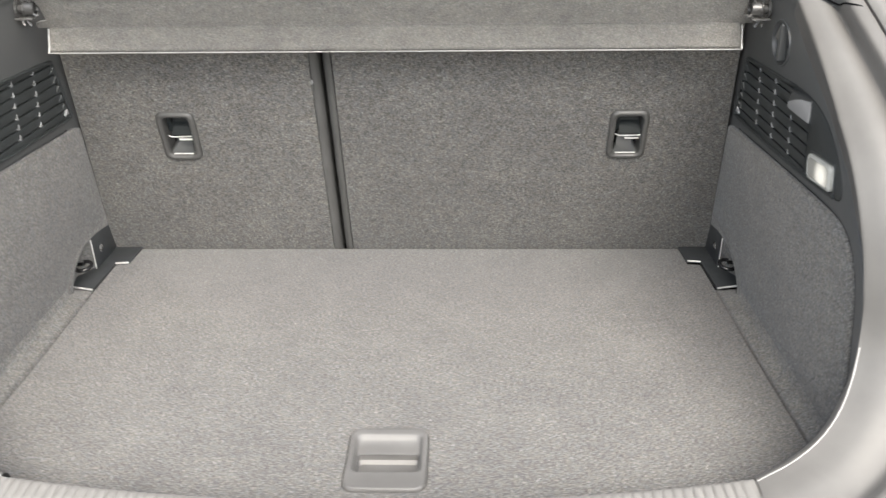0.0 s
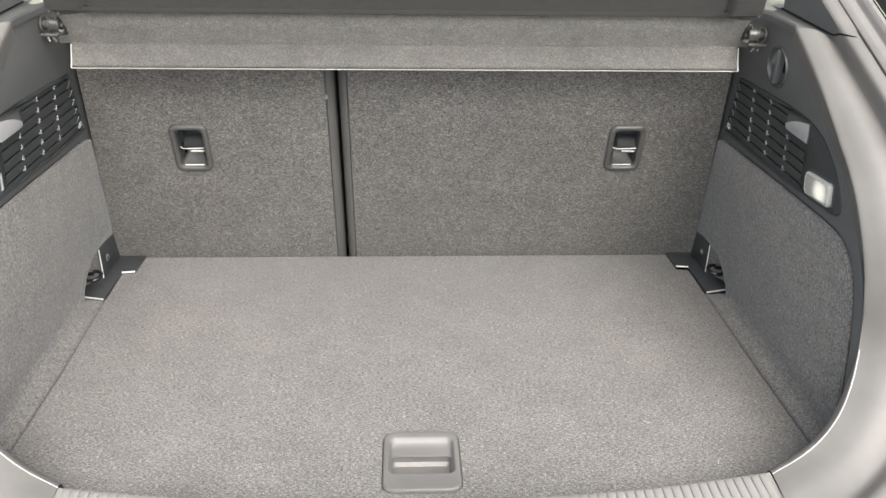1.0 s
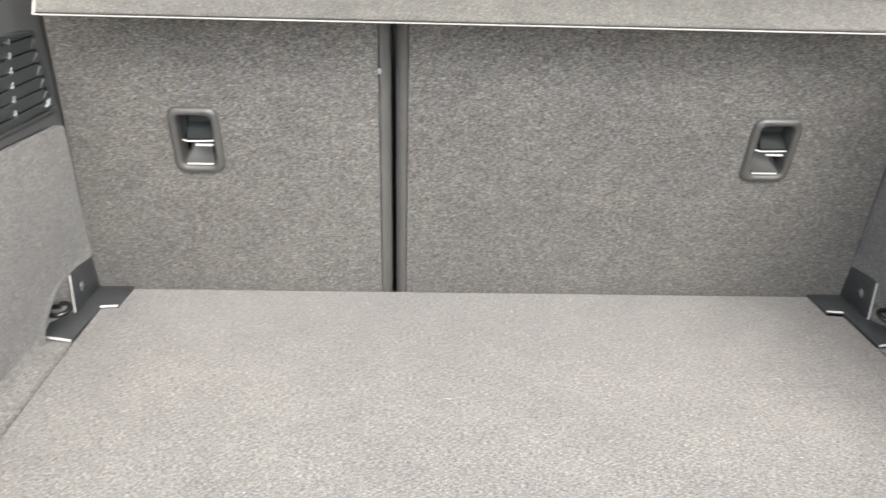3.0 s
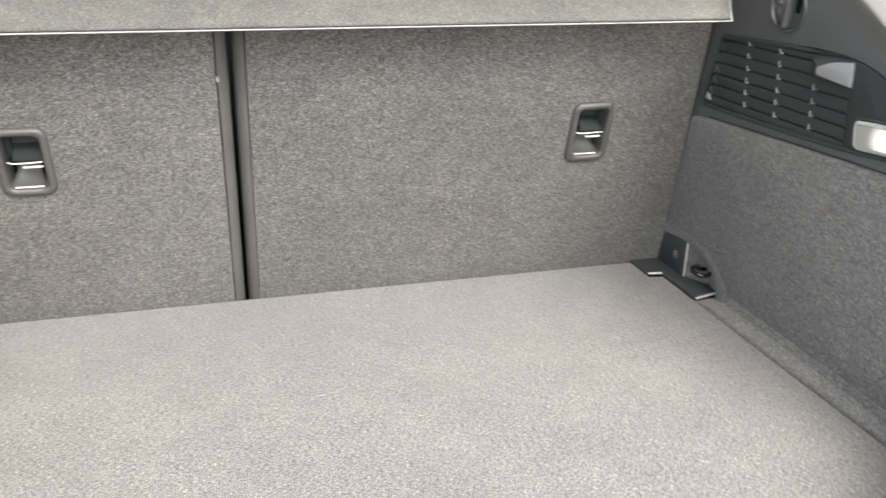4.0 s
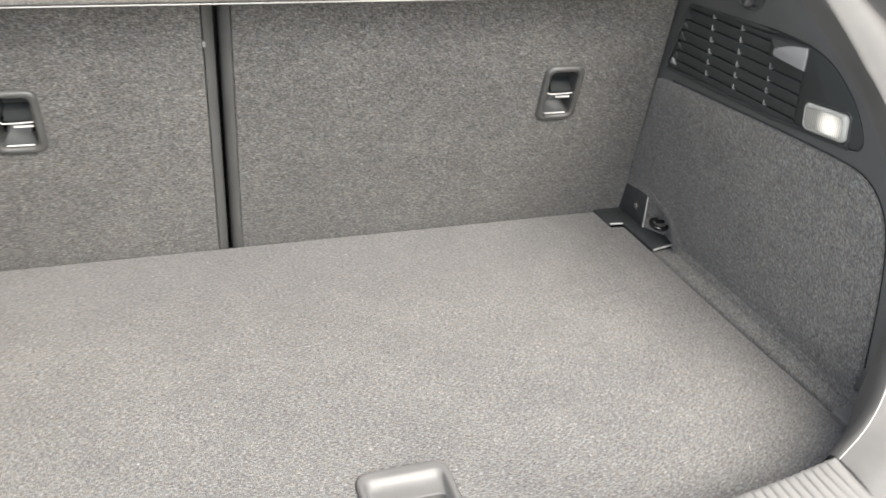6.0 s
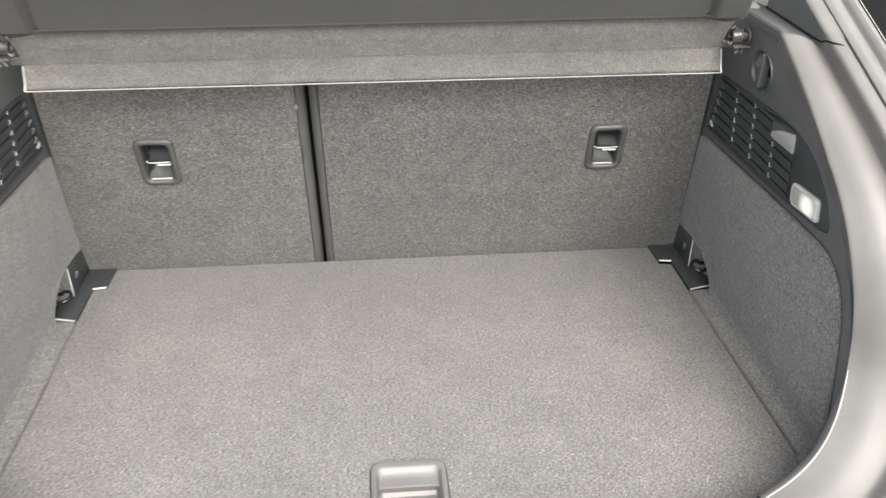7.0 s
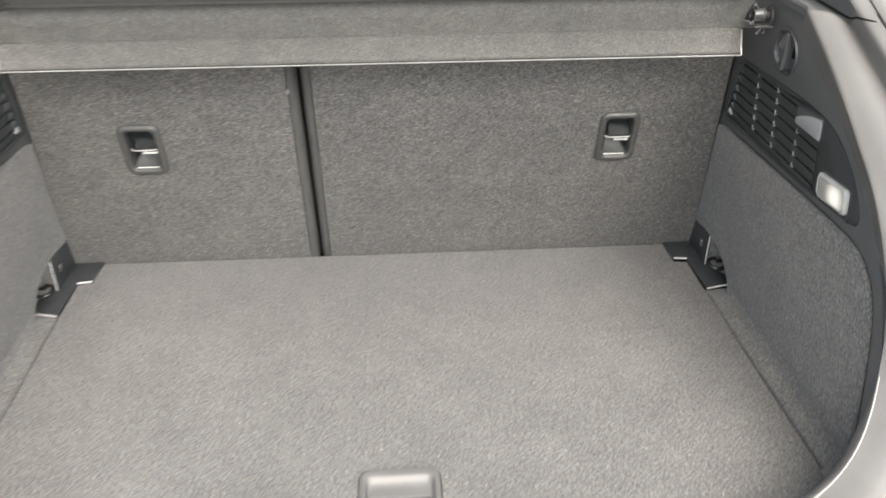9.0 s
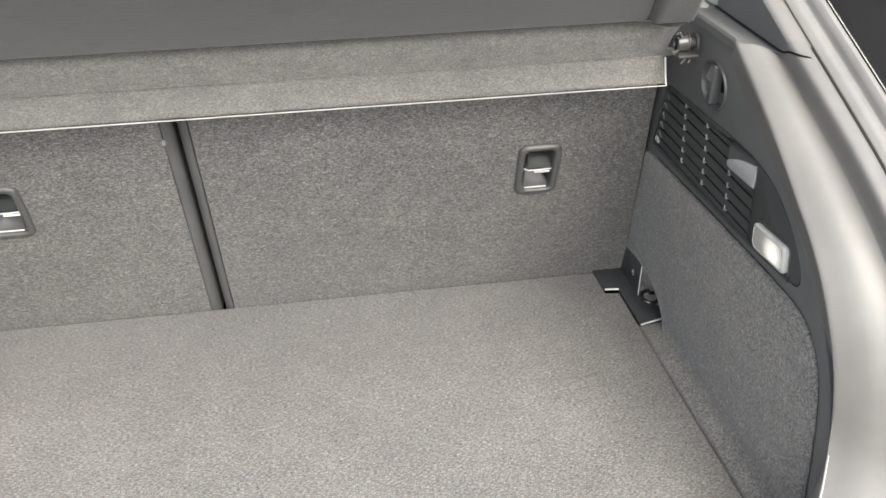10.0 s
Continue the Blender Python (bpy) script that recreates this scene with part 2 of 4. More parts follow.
# ---- the boot's shell ----
# lip of the opening on the right side: place, direction of the band, its width
LIP = [
    ((0.494, -0.120, 0.535), (0.80, -0.55, 0.22), 0.042),
    ((0.497, -0.190, 0.500), (0.80, -0.55, 0.22), 0.046),
    ((0.4985, -0.277, 0.458), (0.80, -0.55, 0.22), 0.050),
    ((0.500, -0.340, 0.430), (0.80, -0.56, 0.20), 0.052),
    ((0.499, -0.425, 0.390), (0.80, -0.58, 0.16), 0.059),
    ((0.500, -0.488, 0.350), (0.80, -0.60, 0.10), 0.064),
    ((0.503, -0.528, 0.303), (0.78, -0.62, 0.04), 0.068),
    ((0.509, -0.556, 0.243), (0.76, -0.65, 0.00), 0.072),
    ((0.516, -0.562, 0.170), (0.74, -0.68, -0.02), 0.075),
    ((0.5010, -0.5897, 0.1223), (0.64, -0.76, -0.10), 0.075),
    ((0.4782, -0.6123, 0.0920), (0.42, -0.88, -0.20), 0.073),
    ((0.4419, -0.6348, 0.0730), (0.18, -0.96, -0.18), 0.076),
    ((0.3962, -0.6540, 0.0620), (-0.06, -0.99, -0.06), 0.085),
]
# cross-section of the surround: share of the band's width, depth inwards
BAND = [(0.22, 0.0022), (0.40, 0.0034), (0.54, 0.0028), (0.66, 0.0002), (0.78, -0.0042), (0.86, -0.0074), (0.90, -0.0080), (0.94, -0.0064), (1.00, 0.0004), (1.08, 0.0085), (1.13, 0.0118),
        (1.18, 0.0132), (1.24, 0.0136), (1.36, 0.0122), (1.46, 0.0098), (1.53, 0.0062), (1.578, 0.0010), (1.590, -0.012)]
SEALS = [(1.594, -0.012), (1.600, -0.001), (1.64, 0.0028), (1.76, 0.0045), (1.86, 0.0040), (1.95, 0.0015), (2.01, -0.0008), (2.04, -0.0010), (2.07, -0.0004), (2.12, 0.002), (2.20, 0.0048), (2.30, 0.0055), (2.39, 0.0035), (2.44, -0.001), (2.46, -0.014)]
BODY = [(2.465, -0.018), (2.47, -0.001), (2.50, 0.0), (2.53, -0.002), (2.56, -0.012), (2.75, -0.020), (3.4, -0.024), (4.2, -0.05), (4.6, -0.14)]


def lip_stations(s, lo=0, hi=None):
    """Smoothed stations: place, direction, inward normal and width."""
    flat = [(*p, *d, w) for p, d, w in LIP[lo:hi]]
    flat = smooth_line(flat, 2)
    out = []
    for i, f in enumerate(flat):
        p, d, w = Vector(f[:3]), Vector(f[3:6]).normalized(), f[6]
        a, b = Vector(flat[max(i - 1, 0)][:3]), Vector(flat[min(i + 1, len(flat) - 1)][:3])
        t = (b - a).normalized()
        n = t.cross(d).normalized()
        if n.y > 0:
            n = -n
        g = t.cross(Vector((1, 0, 0.07)))
        g = g.normalized() if g.length > 0.2 else Vector((0, 1, 0))
        if g.y < 0:
            g = -g
        out.append((p, d, n, w, t, g))
    return out


def crease(p):
    """The upper part of the side wall's edge stands above the band's own line."""
    k = 0.0155 * max(p.z - 0.375, 0) / 0.083
    return p + Vector((-0.07 * 0.907, -0.42, 0.907)) * k


def shoulder(p, d, n, w, g):
    """The turn from the side wall into the band: wide above, a sharp lip below."""
    r = 0.002 + 0.0025 * sstep(0.17, 0.30, p.z)
    p = crease(p)
    if r < 0.00245:
        low = sstep(0.168, 0.11, p.z)
        foot = (p - n * 0.022).lerp(p + Vector((0.012 * sstep(0.064, 0.095, p.z), 0.034, -0.075)), low)
        turn = (p - n * 0.006).lerp(p + Vector((0.0025, 0.012, -0.008)), low)
        return [foot, foot.lerp(turn, 0.25), foot.lerp(turn, 0.5), foot.lerp(turn, 0.75), turn, p + Vector((0.0003, 0.003, -0.0012)) * low - n * 0.002 * (1 - low), p + d * 0.0008, p + d * 0.002]
    wide = 0.008 + 0.026 * sstep(0.22, 0.32, p.z)
    a = []
    for k in (1.0, 0.8, 0.6, 0.4, 0.2):
        q = p + g * (wide * k)
        flush = wall(1)(q.y, q.z, -0.0004)[0]
        q.x += (flush - q.x) * sstep(0.0, 1.0, k)
        a.append(q)
    e = p
    return a + [e + g * (r * 0.36) + d * (r * 0.04), e + g * (r * 0.06) + d * (r * 0.3), e + d * r]


def left_shift(s, z):
    return 0.013 * sstep(0.15, 0.065, z) if s < 0 else 0.0


def out_by(u, w, z):
    """Distance from the lip: a share of the band, then the strips beyond at a spacing of their own."""
    gap = 0.046 + (w - 0.046) * sstep(0.36, 0.12, z)
    return u * w if u < 1 else w + (u - 1) * gap


def sweep(s, prof, lo=0, hi=None, turn=False):
    rows = []
    for p, d, n, w, t, g in lip_stations(s, lo, hi):
        row = shoulder(p, d, n, w, g) if turn else []
        shallow = 0.40 + 0.60 * sstep(0.22, 0.42, p.z)
        row = row + [(crease(p).lerp(p + d * w, u) + n * (h if h > 0 else h * shallow) if u < 1 else p + d * out_by(u, w, p.z) + n * h) for u, h in prof]
        rows.append([(side_x(s, q.x) + left_shift(s, p.z), q.y, q.z) for q in row])
    return skin(rows)


def sill_lip(x):
    """y of the floor's front edge, which bows to the rear in the middle."""
    k = (x - 0.004) / 0.416
    return -0.6480 + 0.001 * k + 0.036 * k * k + 0.002 * k ** 4


VENT_LOOP = smooth_loop([(-0.1225, 0.3655), (-0.1185, 0.3605), (-0.0800, 0.2740), (-0.0795, 0.2675), (-0.0860, 0.2645), (-0.32, 0.270), (-0.452, 0.281), (-0.463, 0.287), (-0.464, 0.299),
             (-0.452, 0.320), (-0.435, 0.338), (-0.402, 0.361), (-0.366, 0.3710), (-0.325, 0.3740), (-0.285, 0.3735), (-0.1300, 0.3665)], 2)
CREASE = [(-0.266, 0.460), (-0.300, 0.436), (-0.331, 0.415), (-0.360, 0.3985), (-0.406, 0.371), (-0.464, 0.326), (-0.502, 0.286), (-0.534, 0.234), (-0.555, 0.168), (-0.563, 0.100), (-0.564, 0.030), (-0.564, -0.03)]
FELT_EDGE = smooth_line([(-0.083, 0.2502), (-0.20, 0.256), (-0.32, 0.262), (-0.44, 0.266), (-0.476, 0.263), (-0.500, 0.248), (-0.516, 0.225), (-0.525, 0.195), (-0.533, 0.14), (-0.539, 0.06)], 2)
CARPET_LOOP = [(-0.182, 0.002), (-0.179, 0.018), (-0.164, 0.038), (-0.138, 0.054), (-0.104, 0.065), (-0.0180, 0.075), (-0.0660, 0.2450)] + FELT_EDGE + [(-0.537, 0.002)]
# open joint between the felt and the panel round it
JOINT = [inset(CARPET_LOOP, -0.0028)[7 + i] for i in range(2, len(FELT_EDGE))] + [inset(CARPET_LOOP, 0.0035)[7 + i] for i in range(len(FELT_EDGE) - 1, 1, -1)]
KNOB = [(-0.245 + 0.0280 * math.cos(i * math.pi / 20), 0.4115 + 0.0262 * math.sin(i * math.pi / 20)) for i in range(40)]

for s, side in ((1, "right"), (-1, "left")):
    W = wall(s)
    trim = tagged(new("wall_" + side), "dark grey moulded plastic boot side trim with felt lining", "wall", kind="structure")
    loop = [(-0.207, -0.03), (-0.205, 0.030), (-0.190, 0.066), (-0.15, 0.093), (0.03, 0.098), (0.03, 0.44), (-0.10, 0.468), (-0.195, 0.4735), (-0.266, 0.4735), (-0.2755, 0.4690)] + smooth_line(CREASE[1:], 1)
    part("trim_panel", slab(loop, 0.012, W, 0.002, [VENT_LOOP, JOINT] + ([KNOB] if s > 0 else [])), TRIM, trim, "dark grey grained plastic panel")
    part("joint_floor", slab(inset(JOINT, -0.001), 0.002, lambda y, z, h: W(y, z, h - 0.0035), 0.0005), TRIM, trim, "plastic at the bottom of the open joint")
    part("felt_lining", slab(CARPET_LOOP, 0.004, lambda y, z, h: W(y, z, h + 0.005), 0.006), CARPET_SIDE, trim, "grey felt side lining")
    # hollow in the felt round the lashing bracket
    rows = []
    ring = smooth_line([(-0.184, -0.004), (-0.181, 0.019), (-0.1655, 0.040), (-0.139, 0.0565), (-0.1045, 0.068), (0.03, 0.078)], 2)
    for k, dep in ((-0.05, -0.00494), (-0.03, -0.00508), (0.0, -0.0051), (0.03, -0.0048), (0.06, -0.0038), (0.09, -0.0018), (0.13, 0.0020), (0.18, 0.0070), (0.25, 0.0120), (0.35, 0.016), (0.5, 0.019), (1.0, 0.022)):
        row = [(y + (0.02 - y) * k, z * (1 - k) - 0.004 * k) for y, z in ring]
        rows.append([W(y, z, -dep if dep < -0.004 else 0.004 - (dep + 0.004) * sstep(-0.075, -0.105, y)) for y, z in row])
    part("felt_hollow", skin(rows), CARPET_SIDE, trim)
    # felt turning from the wall on to the floor
    fx = lambda x, y: x if s > 0 else -x + 0.003 + 0.009 * sstep(-0.1, -0.5, y)
    rows = []
    for y in [-0.140 - 0.432 * i / 24 for i in range(25)]:
        e = 0.5022 + 0.0085 * sstep(-0.15, -0.57, y)
        w = sstep(-0.150, -0.192, y)
        x1 = 0.5500 + (0.5236 - 0.009 * (y + 0.1) - 0.5500) * w
        step = x1 - e
        prof = [(e, -0.014), (e, 0.0008), (e + 0.0006, 0.0010 + 0.0012 * w), (e + 0.0018, 0.0016 + 0.0022 * w), (e + 0.40 * step, 0.002 + 0.0036 * w), (e + 0.72 * step, 0.003 + 0.0046 * w), (e + 0.88 * step, 0.004 + 0.0060 * w), (x1 - 0.0018 * w, 0.006 + 0.0080 * w), (x1 - 0.0004 * w, 0.008 + 0.0120 * w), (x1 + 0.0009, 0.010 + 0.0180 * w)]
        sunk = 0.007 * sstep(-0.166, -0.146, y)
        rows.append([(fx(x, y) if k < 4 else side_x(s, x), y, z - sunk) for k, (x, z) in enumerate(prof)])
    part("felt_ledge", skin(rows), CARPET_SIDE, trim)
    foot = [[(side_x(s, x), y, z) for x, y, z in ((0.5005, -0.543, -0.004), (0.5005, -0.543, 0.007), (0.503, -0.544, 0.010), (0.516, -0.546, 0.013), (0.5285, -0.548, 0.020))],
            [(side_x(s, x), y, z) for x, y, z in ((0.5030, -0.600, -0.004), (0.5030, -0.600, 0.004), (0.506, -0.600, 0.006), (0.517, -0.600, 0.007), (0.5285, -0.600, 0.010))]]
    part("lining_foot", skin(foot), SURROUND, trim, "grey plastic foot at the lining's corner")
    # sloping cap above the panel
    top, end = lip_stations(s, 2)[0], []
    c0 = crease(top[0])
    edge = [Vector((0.499, -0.05, 0.466)), Vector((0.4975, -0.13, 0.472)), Vector((0.497, -0.195, 0.4745)), c0 + Vector((0.0002, 0.0055, 0.0030))]
    far = [Vector((0.534, -0.05, 0.468)), Vector((0.531, -0.12, 0.471)), Vector((0.530, -0.168, 0.474)), top[0] + top[1] * (0.95 * top[3]) - top[2] * 0.002 + Vector((0, 0.002, 0.0005))]
    cap = []
    for e, f in zip(edge, far):
        pts = [e + Vector((-0.0003, 0, -0.010)), e + Vector((0.0002, 0, -0.002)), e + Vector((0.0022, 0, 0.0006)), e.lerp(f, 0.22) + Vector((0, 0, 0.0004)), e.lerp(f, 0.5) - Vector((0, 0, 0.0025)), e.lerp(f, 0.78) - Vector((0, 0, 0.0030)), f - Vector((0, 0, 0.002)), f + Vector((0.004, 0, 0))]
        cap.append([(side_x(s, q.x), q.y, q.z) for q in pts])
    p, d, n, w = top[0], top[1], top[2], top[3]
    band_top = shoulder(p, d, n, w, top[5]) + [crease(p).lerp(p + d * w, u) + n * h for u, h in BAND if u < 1]
    cap.append([(side_x(s, q.x), q.y, q.z) for q in [band_top[k] for k in (4, 5, 6, 7, 8, 10, 12, 15)]])
    part("top_ledge", skin(cap), TRIM, trim)
    sur = tagged(new("surround_" + side), "grained plastic surround of the boot opening, coloured lighter for sky light", "trim", kind="structure")
    part("surround_band", sweep(s, BAND, 2, None, True), SURROUND, sur)
    part("pillar_ridge", sweep(s, [(1.115, 0.0105), (1.13, 0.0120), (1.18, 0.0134), (1.24, 0.0138), (1.36, 0.0124), (1.46, 0.0100), (1.53, 0.0066), (1.58, 0.0018), (1.606, 0.0010), (1.612, -0.006)], 0, 3), SURROUND, sur, "upper pillar cover above a dark seam")
    # upper pillar cover, facing into the car
    st2 = lip_stations(s, 0, 3)[::-1]
    rows = []
    for p, d, n, w, t, g in st2:
        q = p + d * out_by(1.118, w, p.z) + n * 0.0110
        c = p + d * (0.96 * w) - n * 0.0015
        e = Vector((0.530, -0.166, 0.474 + 0.9 * (p.z - 0.458)))
        if c.y > e.y - 0.004:
            e = c + Vector((0.0, 0.004, 0.0))
        row = [q, q.lerp(c, 0.5), c, c.lerp(e, 0.33), c.lerp(e, 0.67), e, e + Vector((0.03, 0.002, 0))]
        rows.append([(side_x(s, v.x), v.y, v.z) for v in row])
    rows.insert(0, [(x, y - 0.002, z - 0.006) for x, y, z in rows[0]])
    part("pillar_face", skin(rows), TRIM, sur, "dark upper pillar cover")
    over = [top[0] + top[1] * out_by(u, top[3], 0.458) + top[2] * (h + 0.0004) + top[4] * (0.004 + 0.018 * sstep(0.98, 1.25, u)) for u, h in ((1.00, 0.0015), (1.08, 0.0085), (1.18, 0.0132), (1.30, 0.0130), (1.44, 0.0092), (1.55, -0.001))]
    line = smooth_line([tuple(far[2].lerp(far[3], k) + Vector((0, -0.001, 0.0008))) for k in (-0.05, 0.3, 0.65, 0.98)] + [tuple(q) for q in over], 1)
    part("seam", tube([(side_x(s, x), y, z) for x, y, z in line], 0.0011, n=8), BLACK, sur, "dark open seam")
    # highlight on the lower lip, modelled as a thin pale bead
    bead = [p + d * (0.03 * w) + n * 0.0 for p, d, n, w, t, g in lip_stations(s) if p.z < 0.168]
    part("lip_glint", tube([(side_x(s, q.x) + left_shift(s, q.z), q.y, q.z) for q in bead], 0.0004, n=6), HOOKPALE, sur, "thin pale bar drawn as the highlight along the lip")
    seal = part("weather_seal", sweep(s, SEALS, 0), RUBBER, sur, "black rubber weather seal")
    part("seal_edge", tube([(side_x(s, q.x) + left_shift(s, q.z), q.y, q.z) for q in [p + d * out_by(2.475, w, p.z) + n * 0.0005 for p, d, n, w, t, g in lip_stations(s)]], 0.0006, n=6), PALE, sur, "thin pale outer edge")
    part("body_flange", sweep(s, BODY, 0), PAINT, sur, "painted body edge")

# floor board
notch = [(0.475, -0.002), (0.477, -0.060), (0.4985, -0.063), (0.5000, -0.155), (0.5025, -0.35), (0.508, -0.56), (0.509, -0.595)]
front = [(0.47, -0.635), (0.43, -0.655), (0.30, -0.678), (0.15, -0.688)]
half = notch + front
loop = half + [(0.0, -0.690)] + [(-x + 0.003 + 0.009 * sstep(-0.1, -0.5, y), y) for x, y in reversed(half)]
HX, HY = 0.0102, -0.5560
hole = rr(0.0484, 0.0548, 0.0160, HX, HY)
tagged(link("floor", slab(loop, 0.028, lambda u, v, h: (u, v, h), 0.002, [hole]), CARPET), "flat grey felt-covered boot floor board", "floor", kind="structure")
tub = tagged(link("tub", box((-0.62, -0.66, -0.12), (0.62, 0.10, -0.045)), BLACK), "dark well under the boot floor", "floor", kind="structure")

# seat backs
def rear_seat(x0, x1, edge, lx, label):
    """A seat back: felt panel, and a smooth rounded strip along its edge at the split."""
    th = thing("rear_seat", label, "seat", "split rear seats")
    sg = 1 if edge > lx else -1
    lo, hi = (x0, edge) if sg > 0 else (edge, x1)
    edge_x = lambda v: side_x(-sg, 0.5262 - 0.0674 * v)
    lp = [(edge_x(-0.02), -0.02), (edge, -0.02), (edge, 0.50), (edge_x(0.50), 0.50)]
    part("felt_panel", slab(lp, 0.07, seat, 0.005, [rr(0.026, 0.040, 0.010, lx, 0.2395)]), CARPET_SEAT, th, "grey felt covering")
    r = 0.0125
    arc = [(edge + sg * 0.0004, -0.006), (edge + sg * 0.0004, 0.0)] + [(edge + sg * (0.0012 + r * math.sin(a)), 0.0012 + r * (math.cos(a) - 1)) for a in [i * math.pi / 16 for i in range(9)]]
    arc += [(edge + sg * (0.0012 + r), -0.07)]
    part("edge_strip", skin([[seat(u, v, h) for u, h in arc] for v in (-0.02, 0.15, 0.32, 0.50)]), STRIP, th, "smooth dark rounded edge strip")
    return th


left_back = rear_seat(-0.60, 0, -0.1285, -0.350, "narrow grey felt-covered folding rear seat back")
rear_seat(0, 0.60, -0.0955, 0.3555, "wide grey felt-covered folding rear seat back")
# added black wall: darkens the seat split, keeps sky reflections out
tagged(link("cabin_backing", box((-0.64, 0.10, -0.12), (0.64, 0.16, 0.86)), BLACK), "added black wall in place of the dark cabin behind the rear seats", "wall", kind="structure")


def latch(lx):
    th = thing("seat_latch", "grey plastic seat release latch set in the felt seat back", "latch", "seat release latches")
    f = lambda u, v, h: seat(lx + u, 0.2395 + v, h)
    R = lambda d, r=0.0125: rr(0.0305 - d, 0.0450 - d * 1.02, r - d * 0.45, n=8)
    bm = rings([(R(0), -0.003), (R(0.0001), 0.0012), (R(0.0007), 0.0030), (R(0.0019), 0.0048), (R(0.0038), 0.0060), (R(0.0060), 0.0062), (R(0.0080), 0.0054), (R(0.0094), 0.0036), (R(0.0100), 0.0), (R(0.0104), -0.028)], f, cap_last=False)
    part("bezel", bm, LATCH, th, "rounded grey bezel")
    part("pocket", rings([(rr(0.0210, 0.0350, 0.004), -0.027), (rr(0.0210, 0.0350, 0.004), -0.030)], f, cap_first=True), BLACK, th)
    prof = [(0.033, -0.026), (0.014, -0.020), (0.004, -0.006), (0.001, -0.001), (-0.002, -0.002), (-0.003, -0.008), (0.004, -0.018)]
    part("release_lever", skin([[f(u, v, h) for v, h in prof] for u in (-0.0120, 0.0195)], closed=True), LEVER, th, "dark release lever")
    part("lever_stop", box((-0.0196, 0.000, -0.022), (-0.0125, 0.030, -0.012), 0.001, m=None), LEVER, th).matrix_world = Matrix(((1, 0, 0, lx), (0, SLOPE.y, OUT.y, SLOPE.y * 0.2395), (0, SLOPE.z, OUT.z, SLOPE.z * 0.2395), (0, 0, 0, 1)))
    part("lever_edge", tube([f(-0.0185, -0.0022, -0.004), f(-0.013, -0.0014, 0.0012), f(0.0, -0.0010, 0.0018), f(0.0195, -0.0006, 0.0012)], 0.0008, n=8), HOOKPALE, th, "pale lever edge")
    part("marker", slab([(-0.003, -0.0095), (0.0185, -0.0095), (0.0185, -0.0080), (-0.003, -0.0080)], 0.003, lambda u, v, h: f(u, v, h - 0.001), 0.0004), HOOKPALE, th)
    prof = [(-0.009, -0.026), (-0.016, -0.024), (-0.025, -0.019), (-0.031, -0.010), (-0.0345, 0.0002)]
    part("scoop", skin([[f(u * (0.60 + 0.40 * (h + 0.026) / 0.026), v, h + dh) for v, h in prof] for u, dh in ((-0.0204, 0.004), (-0.016, 0), (0.016, 0), (0.0204, 0.004))]), BEZEL, th)
    part("scoop_edge", tube([f(-0.0155, -0.0335, 0.0014), f(0.0155, -0.0335, 0.0014)], 0.0009, n=6), HOOKPALE, th, "bright lower edge")
    return th


latch(-0.350), latch(0.3555)
# tiny glint at the narrow seat back's edge, drawn as a pale bump
part("seat_glint", slab(rr(0.0018, 0.0034, 0.0015, -0.1278, 0.336), 0.004, lambda u, v, h: seat(u, v, h + 0.004), 0.001), LIT_GREY, left_back)

# pull handle in the floor
hd = thing("floor_handle", "grey plastic recessed pull handle set in the felt floor board", "handle")
fz = lambda u, v, h: (HX + u, HY + v, h)
R = lambda d, r, dy=0.0: rr(0.0474 - d, 0.0538 - d, r, 0, dy)
B = lambda hx, v0, v1, r: rr(hx, (v1 - v0) / 2, r, 0, (v0 + v1) / 2)
loops = [(R(0, 0.015), -0.004), (R(0, 0.015), 0.0012), (R(0.0005, 0.0148), 0.0030), (R(0.0018, 0.014), 0.0046), (R(0.0036, 0.0128), 0.0051), (R(0.0058, 0.0115), 0.0048),
         (B(0.0410, -0.0262, 0.0432, 0.010), 0.0046), (B(0.0398, -0.0252, 0.0408, 0.009), 0.0034), (B(0.0388, -0.0246, 0.0376, 0.008), 0.0004), (B(0.0380, -0.0242, 0.0340, 0.007), -0.0022),
         (B(0.0374, -0.0238, 0.0280, 0.006), -0.0044), (B(0.0368, -0.0236, 0.0186, 0.005), -0.0056), (B(0.0365, -0.0235, 0.0170, 0.005), -0.0064), (B(0.0368, -0.0236, 0.0190, 0.005), -0.0085),
         (B(0.0366, -0.0236, 0.0195, 0.005), -0.0170), (B(0.0354, -0.0234, 0.0150, 0.005), -0.0205), (B(0.0330, -0.0232, 0.0050, 0.005), -0.0200), (B(0.0310, -0.0228, -0.0060, 0.005), -0.0185), (B(0.0290, -0.0222, -0.0150, 0.003), -0.0165)]
part("bezel", rings(loops[:12], fz, cap_last=False), HANDLE, hd)
part("recess", rings(loops[11:], fz), HANDLE, hd, "hollow for the fingers")

# parcel shelf, raised at the rear
shelf = thing("parcel_shelf", "raised dark felt parcel shelf hanging above the seat backs", "parcel shelf")
# cross-section from the hanging lip over the padded roll to the leaning panel: y, z
LIP_FACE = [(-0.1780 + 0.0117 * k / 8, 0.3900 + 0.0314 * k / 8) for k in range(9)]
ROLL = smooth_line([(-0.1658, 0.4222), (-0.1672, 0.4300), (-0.1702, 0.4400), (-0.1714, 0.4480), (-0.1690, 0.4545), (-0.1615, 0.4592), (-0.1530, 0.4605), (-0.1530, 0.4635), (-0.2000, 0.4790)], 3)
FOLD = max(range(len(ROLL) // 2, len(ROLL)), key=lambda k: ROLL[k][0])
